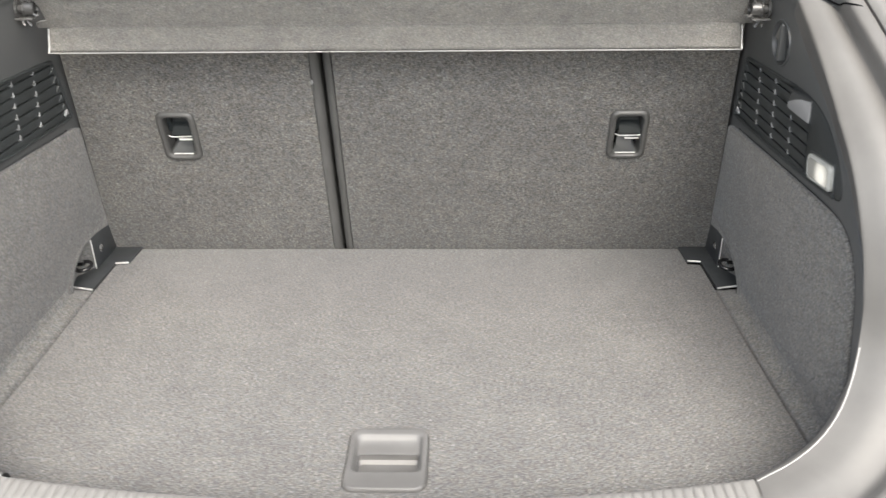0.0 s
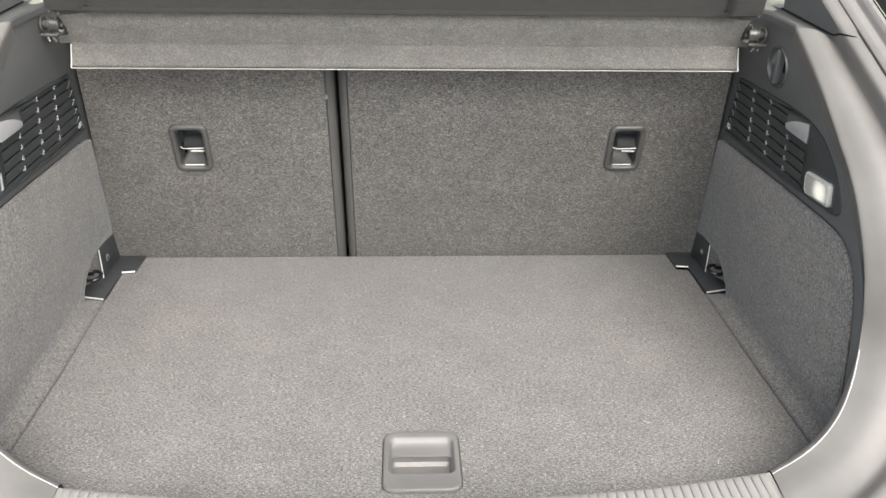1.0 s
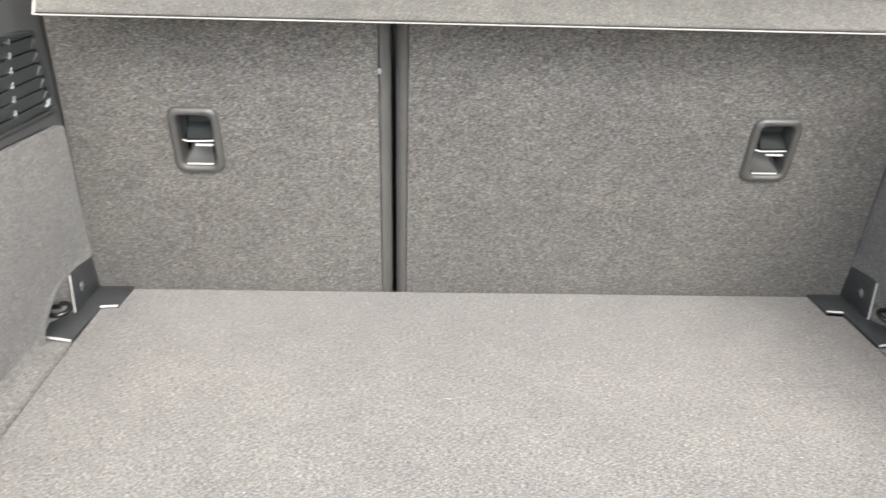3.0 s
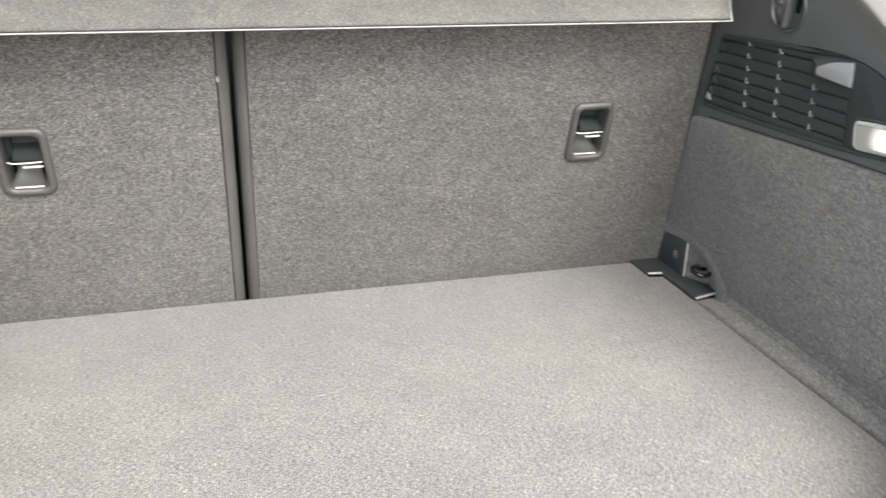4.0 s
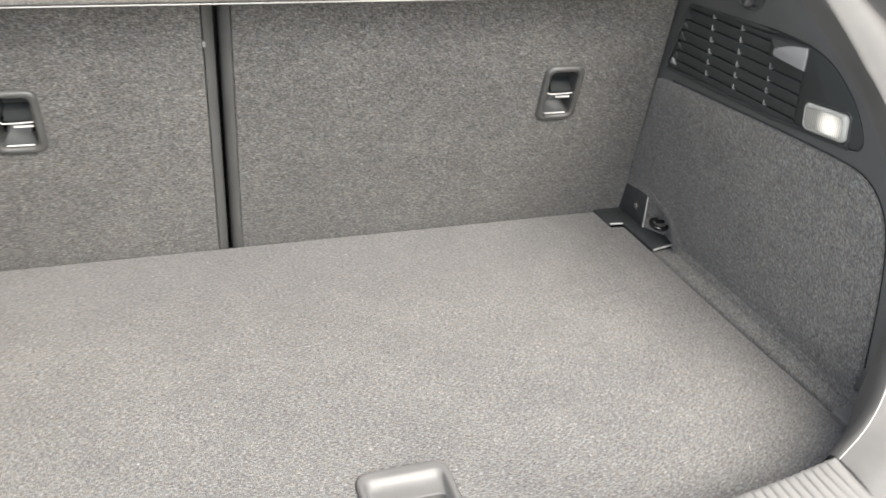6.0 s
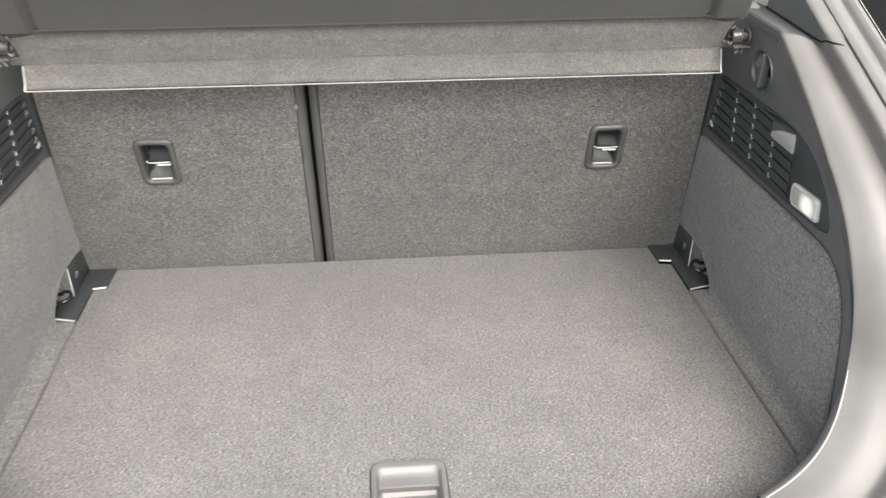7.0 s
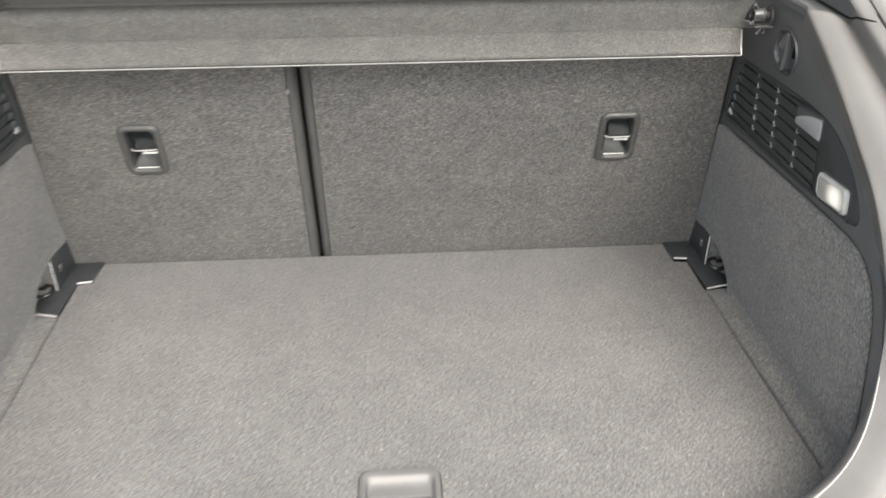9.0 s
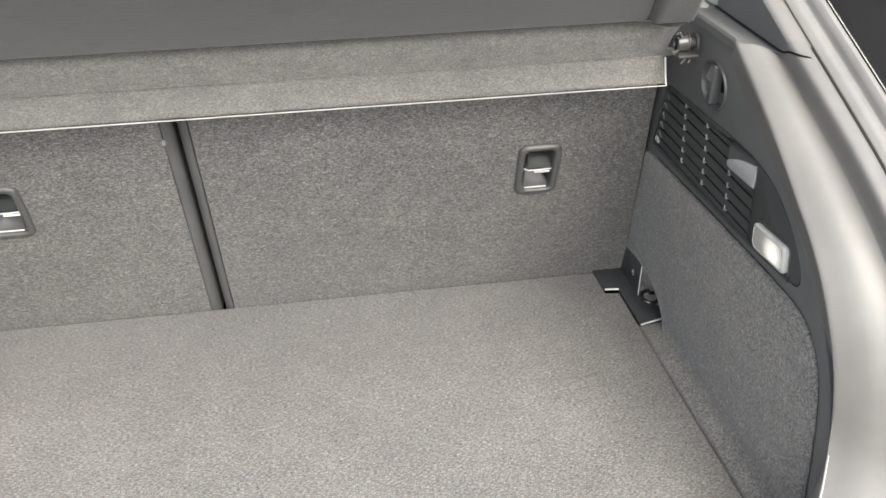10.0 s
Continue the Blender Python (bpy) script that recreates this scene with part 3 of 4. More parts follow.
FLAT = [(-0.1658 - 0.0342 * k / (len(ROLL) - 1), 0.4222 + 0.0568 * k / (len(ROLL) - 1)) for k in range(len(ROLL))]
PANEL = [(-0.2000 - 0.84 * v, 0.4790 + 0.543 * v) for v in [0.0025 * k for k in range(1, 25)] + [0.06 + 0.02 * k for k in range(1, 14)]]


def shelf_row(kind, k, y, z, x):
    """A point of the shelf; towards its ends the roll dies away, and the panel is sunk within a rim."""
    if kind == "roll":
        w = 1 - sstep(0.432, 0.462, abs(x))
        y, z = FLAT[k][0] + (y - FLAT[k][0]) * w, FLAT[k][1] + (z - FLAT[k][1]) * w
    if kind == "panel":
        v = (-0.2000 - y) / 0.84
        dx, dv = 0.434 - 0.28 * v - abs(x), v + 0.022
        r = 0.034
        d = min(dx, dv) if dx > r or dv > r else r - math.hypot(max(r - dx, 0), max(r - dv, 0))
        sink = 0.005 * (1 - sstep(-0.010, 0.004, d)) - 0.0025 * math.exp(-((d - 0.001) / 0.004) ** 2)
        y, z = y - 0.543 * sink, z - 0.84 * sink
    return (x + 0.002, y, z)


fine = [0.400 + 0.0022 * k for k in range(37)]
half_xs = [0.02 * k for k in range(1, 20)] + fine
shares = [q / 0.4812 for q in half_xs]
shares = [-q for q in reversed(shares)] + [0.0] + shares
strips = {}
for kind, line in (("lip", LIP_FACE), ("roll", ROLL), ("panel", PANEL)):
    for k, (y, z) in enumerate(line):
        wide = {"lip": 0.472, "roll": 0.488 - 0.017 * sstep(0.427, 0.434, z) + 0.013 * sstep(0.455, 0.475, z), "panel": 0.484 - 0.58 * max(z - 0.480, 0.0)}[kind]
        row = [shelf_row(kind, k, y, z, q * wide) for q in shares]
        if kind != "panel" and not (kind == "roll" and k > FOLD):
            strips.setdefault("padded_roll", []).append(row)
        if kind == "panel" or (kind == "roll" and k >= FOLD):
            strips.setdefault("panel", []).append(row)
# shade is put into the panel's colour, light into the roll's
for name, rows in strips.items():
    body = part(name, skin(rows), FELT_SHADED if name == "panel" else FELT_LIT, shelf, "sunken felt panel, coloured dark for its shade" if name == "panel" else "rounded padded edge above a hanging lip, coloured light as lit")
    sol = body.modifiers.new("thickness", "SOLIDIFY")
    sol.thickness, sol.offset = 0.004, -1.0
part("seam", tube([(x, -0.1663, 0.4215) for x in (-0.470, -0.25, 0.0, 0.25, 0.474)], 0.0007, n=6), STRIP, shelf, "stitched seam above the lip")
for s in (1, -1):
    part("side_welt", tube([(side_x(s, 0.4862 - 0.58 * max(z - 0.480, 0.0) - 0.0008 * (k % 2)), y - 0.001, z - 0.001) for k, (y, z) in enumerate([(-0.190, 0.468), (-0.197, 0.476)] + PANEL[1:26:3])], 0.0008, n=6), WELT, shelf, "pale frayed edge")
for x in (-0.470, 0.474):
    part("end_welt", tube([(x, -0.1822, 0.3890), (x, -0.1760, 0.4000), (x, -0.1690, 0.4195)], 0.0011, n=6), HOOKPALE, shelf)
part("edge_welt", tube([(x, -0.1822, 0.3890) for x in (-0.470, -0.25, 0.0, 0.25, 0.474)], 0.0008), WELT, shelf, "pale welt along the lip")

# shelf pivots
def collar(c, s, x0, x1, r, bore):
    """A round sleeve along x, open at its inner end."""
    ring = lambda x, q: [c + Vector((s * x, q * math.cos(2 * math.pi * k / 24), q * math.sin(2 * math.pi * k / 24))) for k in range(24)]
    return skin([ring(x1, r - 0.001), ring(x1, r), ring(x0 + 0.001, r), ring(x0, r - 0.0008), ring(x0, bore + 0.0006), ring(x0 + 0.001, bore), ring(x0 + 0.008, bore), ring(x0 + 0.0085, 0.0004)], closed=True)


for s, cz in ((1, 0.4435), (-1, 0.4510)):
    hg = thing("shelf_pivot", "small glossy grey plastic shelf pivot clipped into the side trim", "hinge", "parcel shelf pivots")
    c = Vector((side_x(s, 0.4860), -0.193, cz))
    P = lambda x, y, z: (c.x + s * x, c.y + y, c.z + z)
    part("sleeve", collar(c, s, -0.0125, 0.001, 0.0092, 0.0062), PIVOT, hg, "open round sleeve")
    part("pin", tube([P(-0.002, 0, 0), P(0.015, 0, 0)], 0.0056, n=20), PIVOT, hg, "grey round pin")
    part("flange", collar(c, s, 0.0085, 0.0115, 0.0118, 0.0060), PIVOT, hg)
    part("flange", collar(c, s, -0.0005, 0.0015, 0.0104, 0.0060), PIVOT, hg)
    part("tab", box(tuple(min(a, b) for a, b in zip(P(-0.0115, -0.0135, -0.0128), P(0.0120, -0.0040, -0.0098))), tuple(max(a, b) for a, b in zip(P(-0.0115, -0.0135, -0.0128), P(0.0120, -0.0040, -0.0098))), 0.0009), METAL, hg, "flat bright tab")
    part("arm", tube([P(-0.001, -0.007, -0.011), P(-0.003, -0.008, -0.017), P(-0.006, -0.007, -0.0215)], 0.0023, n=8), PIVOT, hg)
    part("arm", tube([P(0.0045, -0.008, -0.011), P(0.003, -0.009, -0.018), P(0.001, -0.010, -0.0205)], 0.0017, n=8), PIVOT, hg)
    part("hook", tube([P(-0.0080, -0.003, 0.0085), P(-0.0105, -0.006, 0.0140), P(-0.0150, -0.008, 0.0165), P(-0.0165, -0.009, 0.0135)], 0.0019, n=8), METAL, hg)
    part("barb", tube([P(-0.0120, -0.006, -0.0060), P(-0.0165, -0.008, -0.0085), P(-0.0180, -0.007, -0.0050)], 0.0018, n=8), METAL, hg)

# ventilation panels
for s in (1, -1):
    W = wall(s)
    vp = thing("vent_panel", "dark plastic louvred vent panel set in the boot side trim", "vent", "boot side vents")
    part("backing", slab(inset(VENT_LOOP, 0.0002), 0.006, lambda y, z, h: W(y, z, h - 0.0035), 0.0015), VENT, vp)
    zl = [0.3660, 0.358, 0.343, 0.328, 0.3125, 0.298, 0.283, 0.2705]
    rear = lambda z: -0.1265 + (0.3545 - z) * 0.33
    rim = smooth_line([(-0.300, 0.3700, -0.0060), (-0.285, 0.3698, -0.0010), (-0.24, 0.3690, 0.0008), (-0.1270, 0.3640, 0.0012), (-0.1225, 0.3585, 0.0012), (-0.0865, 0.2760, 0.0012), (-0.0865, 0.2705, 0.0012), (-0.0935, 0.2680, 0.0012), (-0.32, 0.2733, 0.0010), (-0.445, 0.2838, 0.0006)], 2)
    part("frame_rim", tube([W(*q) for q in rim], 0.0028, n=10), VENT, vp, "rounded dark rim")
    for a, b in zip(zl, zl[1:]):
        sec = [(a + 0.0002, 0.0009), (a - 0.0010, 0.0014), (b + 0.0022, 0.0003), (b + 0.0018, -0.0030), (a - 0.0004, -0.0026)]
        part("slat", skin([[W(rear(z), z, h) for z, h in sec], [W(-0.3575, z, h) for z, h in sec]], closed=True), VENT, vp)
    for a, b in zip(zl[1:], zl[2:]):
        bm = bmesh.new()
        v = [bm.verts.new(W(*q)) for q in ((rear(a) + 0.003, a - 0.003, 0.0034), (rear(b) + 0.003, b + 0.002, 0.0034), (rear(b) - 0.0090, b + 0.0022, 0.0004), (rear(b) - 0.0020, b + 0.001, -0.004), (rear(a) + 0.002, a - 0.002, -0.004))]
        for f in ((0, 1, 2), (0, 2, 4), (1, 3, 2), (4, 2, 3), (0, 4, 3), (0, 3, 1)):
            bm.faces.new([v[i] for i in f])
        part("slat_end", bm, VENT, vp, "", False)
    # light on the lowest slat's end facet, drawn as a pale triangle
    part("lit_facet", slab([(-0.0965, 0.2775), (-0.1085, 0.2775), (-0.1010, 0.2865)], 0.004, lambda y, z, h: W(y, z, h + 0.004), 0.001), LIT_GREY, vp, "pale triangle drawn for the lit corner facet")
    edge = [q for q in inset(VENT_LOOP, 0.0012) if q[0] < -0.3575]
    edge.sort(key=lambda q: math.atan2(q[1] - 0.325, -0.3575 - q[0]))
    cover = [(-0.3565, edge[0][1])] + edge + [(-0.3565, edge[-1][1])]
    part("cover_plate", slab(cover, 0.005, lambda y, z, h: W(y, z, h + 0.0004), 0.0008), VENT, vp)
    for cy in (-0.180, -0.240, -0.302):
        for z in zl[1:-1]:
            if cy == -0.302 and z > 0.335:
                continue
            bm = bmesh.new()
            # tick outline follows the lit edges; the pale colour stands for that light
            lp = [(cy + dy, z + dz) for dy, dz in ((-0.0036, 0.0018), (-0.0031, 0.0028), (-0.0007, 0.0014), (-0.0006, 0.0070), (0.0006, 0.0070), (0.0006, -0.0004), (-0.0008, -0.0004))]
            rings([(lp, -0.003), (lp, 0.0020), (inset(lp, 0.0002), 0.0022)], W, bm=bm)
            part("rib", bm, RIB_LIT, vp, "", False)
    # bag hook
    hk = thing("bag_hook", "grey plastic folding bag hook on the dark vent panel", "hook", "bag hooks")
    bm = bmesh.new()
    P = lambda y, z, h: bm.verts.new(W(y, z, h))
    a1, a2 = P(-0.317, 0.3575, 0.012), P(-0.317, 0.346, 0.012)
    b1, b2 = P(-0.361, 0.368, 0.002), P(-0.361, 0.342, 0.002)
    d1, d2 = P(-0.288, 0.366, -0.003), P(-0.288, 0.344, -0.003)
    e1, e2 = P(-0.361, 0.371, -0.004), P(-0.361, 0.339, -0.004)
    for f in ((a1, b1, b2, a2), (d1, a1, a2, d2), (d1, e1, b1, a1), (d2, a2, b2, e2), (e1, e2, b2, b1)):
        bm.faces.new(f)
    bmesh.ops.bevel(bm, geom=list(bm.edges), offset=0.0012, segments=2, affect="EDGES")
    part("body", bm, BEZEL, hk)
    # flap coloured paler than the hook's body, as if lit by the sky
    face = smooth_line([(-0.3170, 0.3552), (-0.3170, 0.3490), (-0.3300, 0.3468), (-0.3585, 0.3420), (-0.3600, 0.3425), (-0.3600, 0.3665), (-0.3585, 0.3675), (-0.3350, 0.3645), (-0.3180, 0.3565)], 1)
    part("flap", slab(face, 0.002, lambda y, z, h: W(y, z, 0.0122 + (y + 0.317) * 0.2273 + h + 0.0012), 0.0006), LIT_GREY, hk, "flap face coloured pale for the sky light on it")

# lamp on the right, blank cover on the left
W = wall(1)
lamp = thing("boot_lamp", "lit rectangular clear boot lamp in the dark vent panel", "lamp")
ca, sa = math.cos(radians(-5)), math.sin(radians(-5))
LW = lambda u, v, h: W(-0.4075 + u * ca - v * sa, 0.2990 + u * sa + v * ca, h)
part("housing", rings([(rr(0.0362, 0.0185, 0.008), -0.005), (rr(0.0362, 0.0185, 0.008), 0.0012), (rr(0.0354, 0.0177, 0.0075), 0.0020), (rr(0.0338, 0.0162, 0.007), 0.0016), (rr(0.0334, 0.0158, 0.007), -0.001)], LW, cap_last=False), BEZEL, lamp)
part("lens_rim", rings([(rr(0.0330, 0.0154, 0.007), -0.001), (rr(0.0330, 0.0154, 0.007), 0.0040), (rr(0.0318, 0.0143, 0.0065), 0.0056), (rr(0.0298, 0.0124, 0.006), 0.0064), (rr(0.0288, 0.0116, 0.005), 0.0058)], LW, cap_last=False), LENSRIM, lamp, "clear bevelled rim of the lens")
part("lens", rings([(rr(0.0288, 0.0116, 0.005), 0.0050), (rr(0.0284, 0.0112, 0.005), 0.0062), (rr(0.0260, 0.0092, 0.005), 0.0066)], LW), LENS, lamp, "ribbed clear lens")
W2 = wall(-1)
blank = thing("blank_cover", "dark plastic blank cover in the vent panel", "cover")
part("lid", rings([(rr(0.042, 0.0155, 0.006), -0.005), (rr(0.042, 0.0155, 0.006), 0.001), (rr(0.041, 0.0145, 0.006), 0.002), (rr(0.0375, 0.0115, 0.005), 0.002), (rr(0.0365, 0.0105, 0.005), -0.001)],
                  lambda u, v, h: W2(-0.4085 + u * ca - v * sa, 0.2975 + u * sa + v * ca, h)), BEZEL, blank)

# the highlight on the lid's rear edge is put in as a pale bar
part("lid_rim_lit", tube([W2(-0.371, z, 0.0016) for z in (0.2845, 0.292, 0.299, 0.3065)], 0.0016, n=8), LIT_GREY, blank, "rounded rear rim coloured pale for its highlight")

# turning knob above the right vent
kn = thing("turn_knob", "round dark plastic turning fastener in the side trim", "knob")
KW = lambda u, v, h: W(-0.245 + 1.1 * u, 0.4115 + 1.06 * v, h)
circ = lambda r, n=40: [(r * math.cos(2 * math.pi * i / n), r * 0.96 * math.sin(2 * math.pi * i / n)) for i in range(n)]
part("rim", rings([(circ(0.0282), -0.003), (circ(0.0282), 0.0012), (circ(0.0275), 0.0026), (circ(0.0262), 0.0026), (circ(0.0252), 0.0008), (circ(0.0240), -0.0040), (circ(0.0205), -0.0075)], KW, cap_last=False), KNOBBLACK, kn)
part("recess", rings([(circ(0.0240), -0.0048), (circ(0.0215), -0.0066), (circ(0.0120), -0.0074)], KW), TRIM, kn, "grey dished face")
ct, st = math.cos(radians(10)), math.sin(radians(10))
turn = lambda lp: [(u * ct - v * st, u * st + v * ct) for u, v in lp]
bar = rr(0.0034, 0.0238, 0.0033, 0.0012, 0.0)
part("grip", rings([(turn(lp), h) for lp, h in ((bar, -0.008), (bar, 0.0018), (inset(bar, 0.0008), 0.0034), (inset(bar, 0.0020), 0.0040))], KW), TRIM, kn, "upright finger grip")
slit = rr(0.0030, 0.0120, 0.0028, -0.0072, 0.0070)
part("slit", rings([(turn(slit), -0.0068), (turn(slit), -0.0056), (turn(inset(slit, 0.0004)), -0.0053)], KW), BLACK, kn, "black slit beside the grip")
block = rr(0.0052, 0.0085, 0.002, 0.0128, 0.0080)
part("side_block", rings([(turn(lp), h) for lp, h in ((block, -0.009), (block, 0.0022), (inset(block, 0.0010), 0.0036))], lambda u, v, h: KW(u, v, h - (0.30 * v if h > 0 else 0.0))), SURROUND, kn, "sloping grey block")
for v in (-0.006, -0.013):
    rib = rr(0.0008, 0.0050, 0.0007, 0.0098 + (v + 0.006) * -0.35, v)
    part("rib", rings([(turn(rib), -0.008), (turn(rib), -0.0020), (turn(inset(rib, 0.0002)), -0.0015)], KW), SURROUND, kn)

# lashing brackets in the rear corners
for s in (1, -1):
    br = thing("lashing_bracket", "dark coated steel lashing bracket screwed in the boot corner", "bracket", "lashing brackets")
    br.location.y = 0.0035 if s > 0 else -0.0035
    X = lambda x: side_x(s, x)
    lp = [(0.474, 0.01), (0.4775, -0.056), (0.4995, -0.059), (0.502, -0.151), (0.5500, -0.1395), (0.5500, 0.01)]
    part("base_plate", slab([(X(x), y) for x, y in lp], 0.004, lambda u, v, h: (u, v, h + 0.003), 0.0012), STEEL_DARK, br)
    # pale bars stand in for highlights on the plate's edges
    for a, b in (((0.4785, -0.0575), (0.4995, -0.0602)), ((0.5025, -0.1528), (0.549, -0.1412))):
        part("edge_glint", tube([(X(a[0]), a[1], 0.0026), (X(b[0]), b[1], 0.0026)], 0.0015), EDGE_STEEL, br, "highlight drawn along the plate edge")
    fl = [(0.02, 0.002), (0.02, 0.065), (-0.02, 0.063), (-0.080, 0.0595), (-0.083, 0.0565), (-0.083, 0.004)]
    fx = lambda y, z, h: (X(0.5215 - h), y, z)
    hl = [( -0.0540 + 0.007 * math.cos(a * math.pi / 8), 0.030 + 0.007 * math.sin(a * math.pi / 8)) for a in range(16)]
    part("flange", slab(fl, 0.003, fx, 0.001, [hl]), STEEL_DARK, br)
    # drawn highlights: the flange's edge and a crescent at the screw hole
    part("flange_glint", tube([(X(0.5225), -0.0835, 0.005), (X(0.5225), -0.0835, 0.0575)], 0.0009), EDGE_STEEL, br, "highlight drawn down the flange edge")
    part("hole_glint", tube([(X(0.5225), -0.0540 + 0.0068 * math.cos(a), 0.030 + 0.0068 * math.sin(a)) for a in [math.pi * (0.55 + i * 0.09) for i in range(11)]], 0.0009, n=6), EDGE_STEEL, br)
    part("screw", rings([([(-0.0540 + q * math.cos(i * math.pi / 8), 0.030 + q * math.sin(i * math.pi / 8)) for i in range(16)], h) for q, h in ((0.0058, -0.002), (0.0056, 0.0006), (0.0042, 0.0020), (0.0018, 0.0026))], fx), METAL, br, "bright screw head")
    ring = [(0.5225 - 0.0125 * math.cos(a), -0.1245 + 0.0125 * math.sin(a), 0.0305 + 0.0022 * math.sin(a) + 0.001 * math.cos(a)) for a in [-2.6 + i * 4.5 / 24 for i in range(25)]]
    part("lashing_eye", tube([(X(x), y, z) for x, y, z in ring], 0.0032, n=12), GLOSSY, br, "black lashing eye")
    part("eye_foot", tube([(X(0.5270), -0.1127, 0.0288), (X(0.5360), -0.1100, 0.0265), (X(0.5490), -0.1080, 0.0250)], 0.0032), GLOSSY, br)

# ---- sill ----
sill = tagged(new("sill"), "grey plastic ribbed loading sill", "sill", kind="structure")
# the sill stands above the floor
sill.location, sill.scale = (0.0010, -0.0806, 0.0434), (0.94, 0.94, 0.94)
SX0, SX1 = -0.4042, 0.4185
HOLE = (-0.0388, 0.0622, -0.6584)      # striker slot: sides and front edge
# dark bed under the sill
part("sill_bed", box((-0.38, -0.70, -0.04), (0.40, -0.665, -0.004)), BLACK, sill)


def sill_z(x, y):
    d = sill_lip(x) - y
    return 0.0185 - 0.25 * max(d - 0.05, 0) ** 1.5


def sill_piece(x0, x1, yend, name, first=True):
    rows = []
    n = max(2, int((x1 - x0) / 0.02))
    for i in range(n + 1):
        x = x0 + (x1 - x0) * i / n
        y0 = sill_lip(x)
        lean = 0.0
        ys = [y0 + (yend - y0) * k / 8 for k in range(9)] if first else [HOLE[2] + (yend - HOLE[2]) * k / 8 for k in range(9)]
        row = [(x, y0 + 0.016, -0.085), (x, y0 + 0.004, 0.008), (x, y0 + 0.002, 0.014), (x, y0, 0.019)] if first else []
        rows.append(row + [(x + lean * (y0 - y), y, sill_z(x, y)) for y in ys[(1 if first else 0):]] + [(x + lean * (y0 - yend), yend - 0.001, sill_z(x, yend) - 0.02)])
    return part(name, skin(rows), SILL, sill)


sill_piece(SX0, HOLE[0], -0.701, "scuff_plate")
sill_piece(HOLE[1], SX1, -0.701, "scuff_plate")
sill_piece(HOLE[0], HOLE[1], HOLE[2], "scuff_plate")
# smooth outer sill with its grooves, seal and body edge
for name, prof, m in (("outer_sill", [(0.90, -0.012), (0.905, -0.004)] + [(u, h - 0.003) for u, h in BAND if u > 0.91], SURROUND), ("weather_seal", SEALS, RUBBER), ("bumper_edge", BODY + [(4.8, -0.5)], PAINT)):
    rows = []
    for i in range(41):
        x = -0.4085 + 0.834 * i / 40
        groove = -0.707 - 0.010 * (1 - ((x - 0.008) / 0.42) ** 2)
        rows.append([(x, groove - (u - 1) * 0.09, 0.0145 - (u - 1) * 0.005 + h + 0.002) for u, h in prof])
    part(name, skin(rows), m, sill)
rib_pitch = 0.01096
rib = None
k = 0
x = SX0 + 0.012
while x < SX1 - 0.008:
    if not HOLE[0] - 0.010 < x < HOLE[1] + 0.010:
        y0 = sill_lip(x) - 0.001
        if rib is None:
            bm = bmesh.new()
            prof = [(-0.0051, -0.002), (-0.0050, 0.0016), (-0.0042, 0.0034), (-0.0022, 0.0044), (0.0, 0.0047), (0.0022, 0.0044), (0.0042, 0.0034), (0.0050, 0.0016), (0.0051, -0.002)]
            rows = [[(u * f, v, h * g) for u, h in prof] for v, f, g in ((0.003, 0.9, -0.8), (0.002, 0.95, 0.5), (-0.001, 1, 0.9), (-0.006, 1, 1), (-0.03, 1, 1), (-0.060, 1, 0.95), (-0.068, 0.85, 0.75), (-0.073, 0.5, 0.35), (-0.076, 0.2, -0.1))]
            rib = part("rib", skin(rows), SILL, sill)
            mesh = rib.data
            ob = rib
        else:
            ob = new("rib", mesh)
            ob.parent = sill
        rear = -0.679 - 0.024 * (1 - ((x - 0.008) / 0.416) ** 2)
        ob.scale = (1, (y0 - rear) / 0.076, 1)
        ob.location = (x, y0, 0.0170)
        ob.rotation_euler = (radians(2.0), 0, 0)
    x += rib_pitch

# striker opening
st = thing("lock_striker", "steel lock striker in a dark slot of the sill", "striker")
hx0, hx1, hy = HOLE
st.location, st.scale = sill.location, sill.scale
part("slot_box", skin([[(hx0, hy - 0.0018, 0.017), (hx1, hy - 0.0018, 0.017), (hx1, -0.72, 0.015), (hx0, -0.72, 0.015)], [(hx0, hy - 0.0018, -0.04), (hx1, hy - 0.0018, -0.04), (hx1, -0.72, -0.04), (hx0, -0.72, -0.04)]], closed=True), BLACK, st)
part("slot_floor", box((hx0, -0.72, -0.045), (hx1, hy, -0.038)), BLACK, st)
for x0, x1 in ((hx0 + 0.0012, 0.0008), (0.0238, hx1 - 0.0012)):
    pl = part("insert", box((x0, -0.72, 0.000), (x1, hy - 0.0028, 0.0168), 0.0024), SILL, st, "ribbed plastic insert")
    for i in range(4):
        xx = x0 + 0.0055 + i * (x1 - x0 - 0.011) / 3
        part("insert_rib", box((xx - 0.0033, -0.715, 0.0145), (xx + 0.0033, hy - 0.0072, 0.0190), 0.0014), SILL, pl)
# thin highlight on the slot's rounded edge, added as a pale tube
rim = [(hx0, -0.712), (hx0, hy - 0.008), (hx0 + 0.0024, hy - 0.0028), (hx0 + 0.008, hy), (hx1 - 0.008, hy), (hx1 - 0.0024, hy - 0.0028), (hx1, hy - 0.008), (hx1, -0.712)]
part("slot_glint", tube([(x, y - 0.0006, 0.0186) for x, y in smooth_line(rim, 2)], 0.0007, n=8), WELT, st, "pale bar drawn as the highlight round the slot")
part("striker_bar", tube([(0.0125, -0.668, -0.03), (0.0125, -0.668, 0.000), (0.0125, -0.670, 0.009), (0.0125, -0.676, 0.0135), (0.0125, -0.72, 0.0135)], 0.0062, n=14), EDGE_STEEL, st, "bright steel bar")

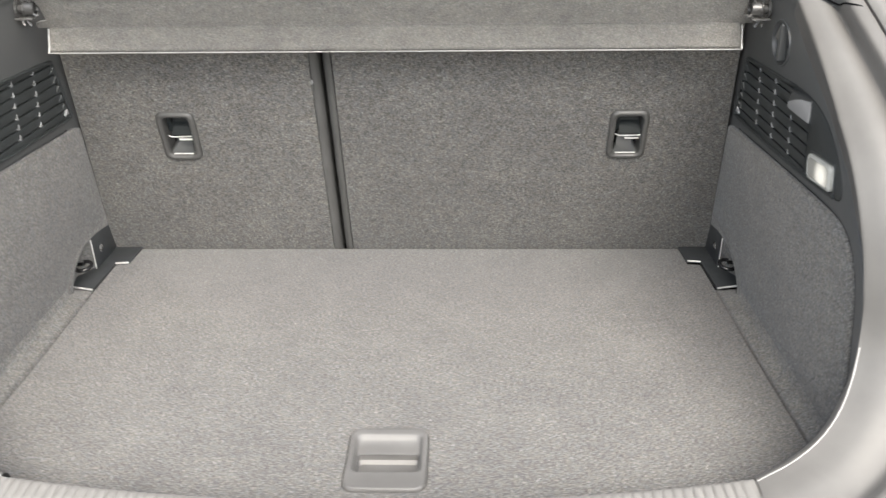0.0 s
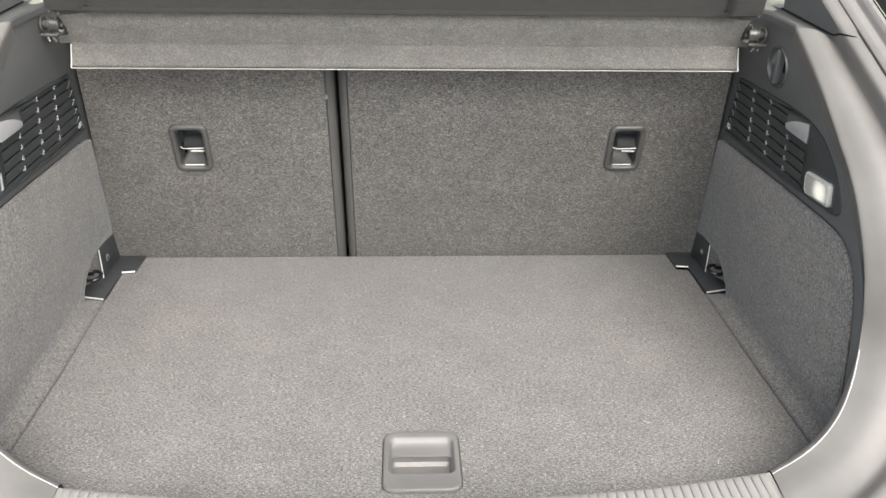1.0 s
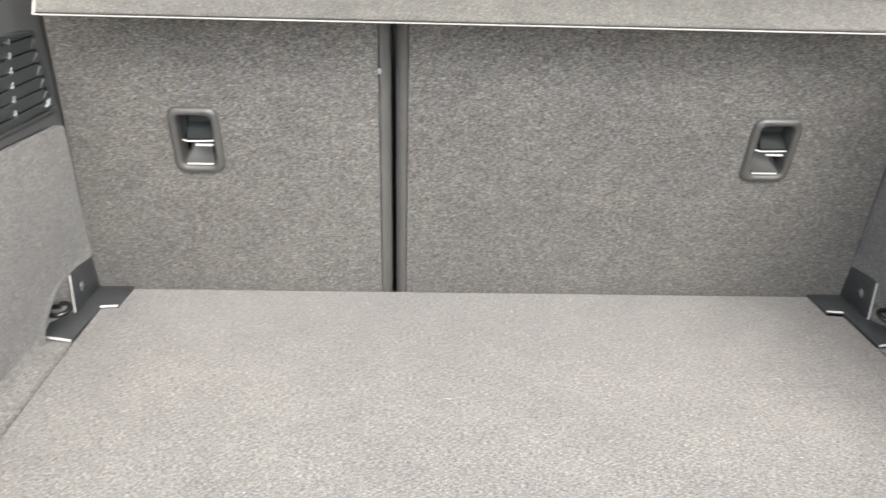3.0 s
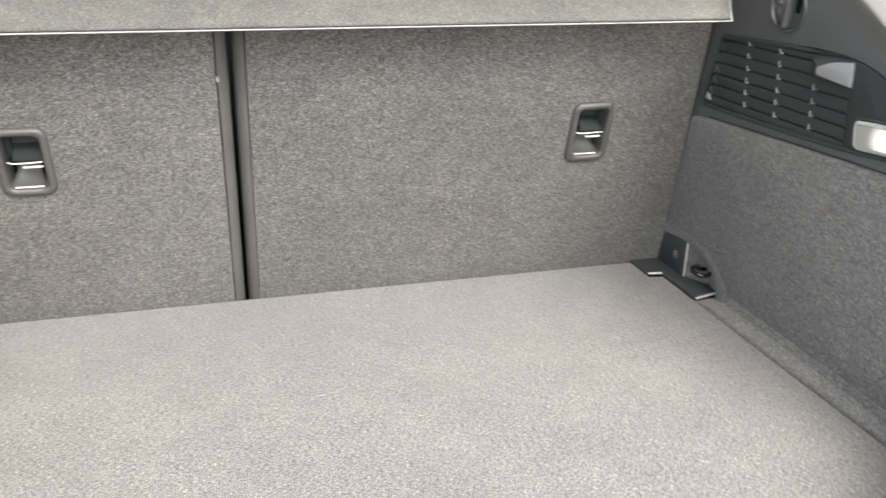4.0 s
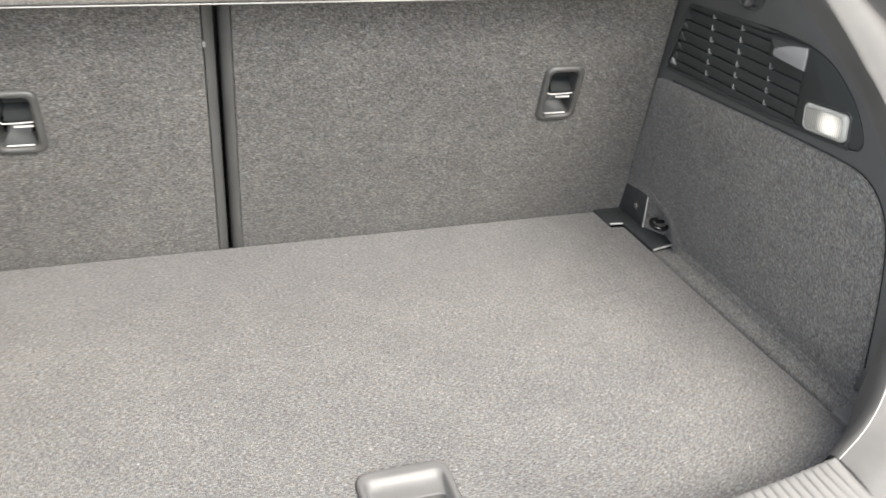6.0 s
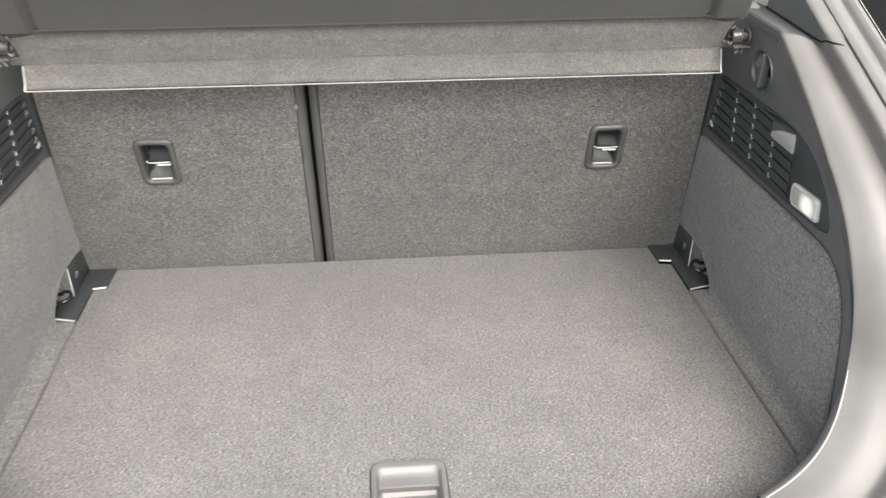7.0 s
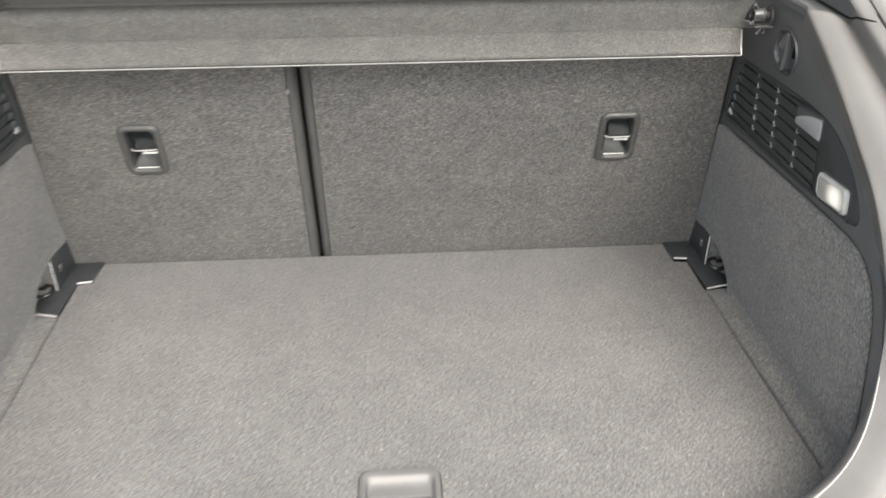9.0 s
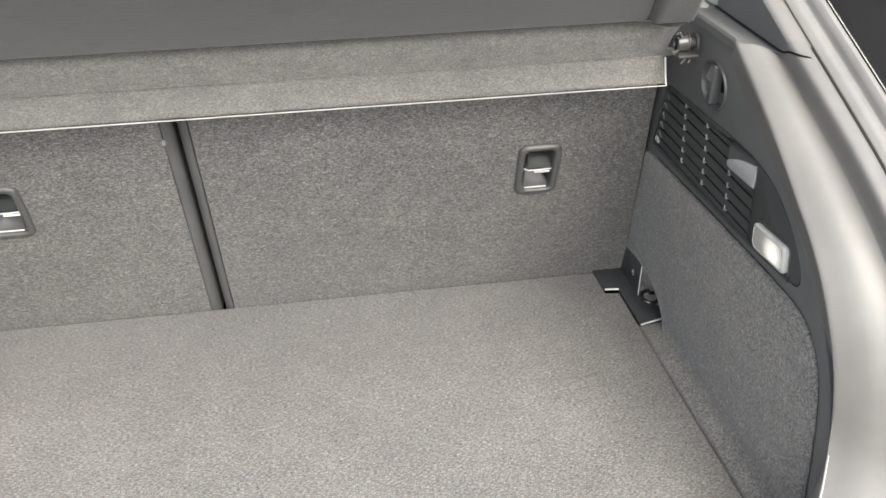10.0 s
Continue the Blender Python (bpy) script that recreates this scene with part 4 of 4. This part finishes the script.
# ---- the rest of the car and the yard ----
tagged(link("ground", box((-60, -60, -0.80), (60, 60, -0.72)), ASPHALT), "grey asphalt ground behind the car", "ground", kind="structure")
for s, side in ((1, "right"), (-1, "left")):
    xa, xb = sorted((side_x(s, 0.70), side_x(s, 0.76)))
    lp = [(-0.35, -0.6), (1.6, -0.6), (1.6, 0.86), (-0.16, 0.86), (-0.30, 0.62), (-0.35, 0.40)]
    hole = [(-0.20, 0.50), (0.10, 0.48), (0.10, 0.78), (-0.08, 0.78)]
    tagged(link("body_side_" + side, slab(lp, 0.06, lambda y, z, h: (xb + h, y, z), 0.004, [hole])  , PAINT), "dark painted body side with an open quarter window", "car body", kind="structure")
tagged(link("front_wall", box((-0.69, 1.54, -0.6), (0.69, 1.598, 0.858)), BLACK), "dark front end of the cabin", "wall", kind="structure")
# unseen roof, added so that light enters from the rear
tagged(link("ceiling", box((-0.76, -0.16, 0.862), (0.76, 1.6, 0.90)), CARPET_SIDE), "unseen plain headliner added to keep sky light out of the cabin", "ceiling", kind="structure")
for s, side in ((1, "right"), (-1, "left")):
    xa, xb = sorted((side_x(s, 0.516), side_x(s, 0.62)))
    tagged(link("quarter_ledge_" + side, box((xa, -0.155, 0.450), (xb, 0.09, 0.4705), 0.004), PALE), "pale moulded ledge below the quarter window", "trim", kind="structure")

# lint on the felt floor
rng = random.Random(11)
bm = bmesh.new()
for _ in range(16):
    x, y, a = rng.uniform(-0.44, 0.44), rng.uniform(-0.60, -0.02), rng.uniform(0, math.pi)
    if abs(x - HX) < 0.06 and abs(y - HY) < 0.065:
        continue
    ln, bend = rng.choice((0.0008, 0.001, 0.0014, 0.004)), rng.uniform(-0.6, 0.6)
    pts = [(x, y, 0.0006), (x + ln * math.cos(a), y + ln * math.sin(a), 0.0011), (x + ln * (math.cos(a) + math.cos(a + bend)), y + ln * (math.sin(a) + math.sin(a + bend)), 0.0006)]
    tube(pts, 0.00025 if ln > 0.003 else 0.0004, bm, 5)
tagged(link("lint", bm, WELT), "pale specks of lint on the felt floor", "lint", kind="stuff")
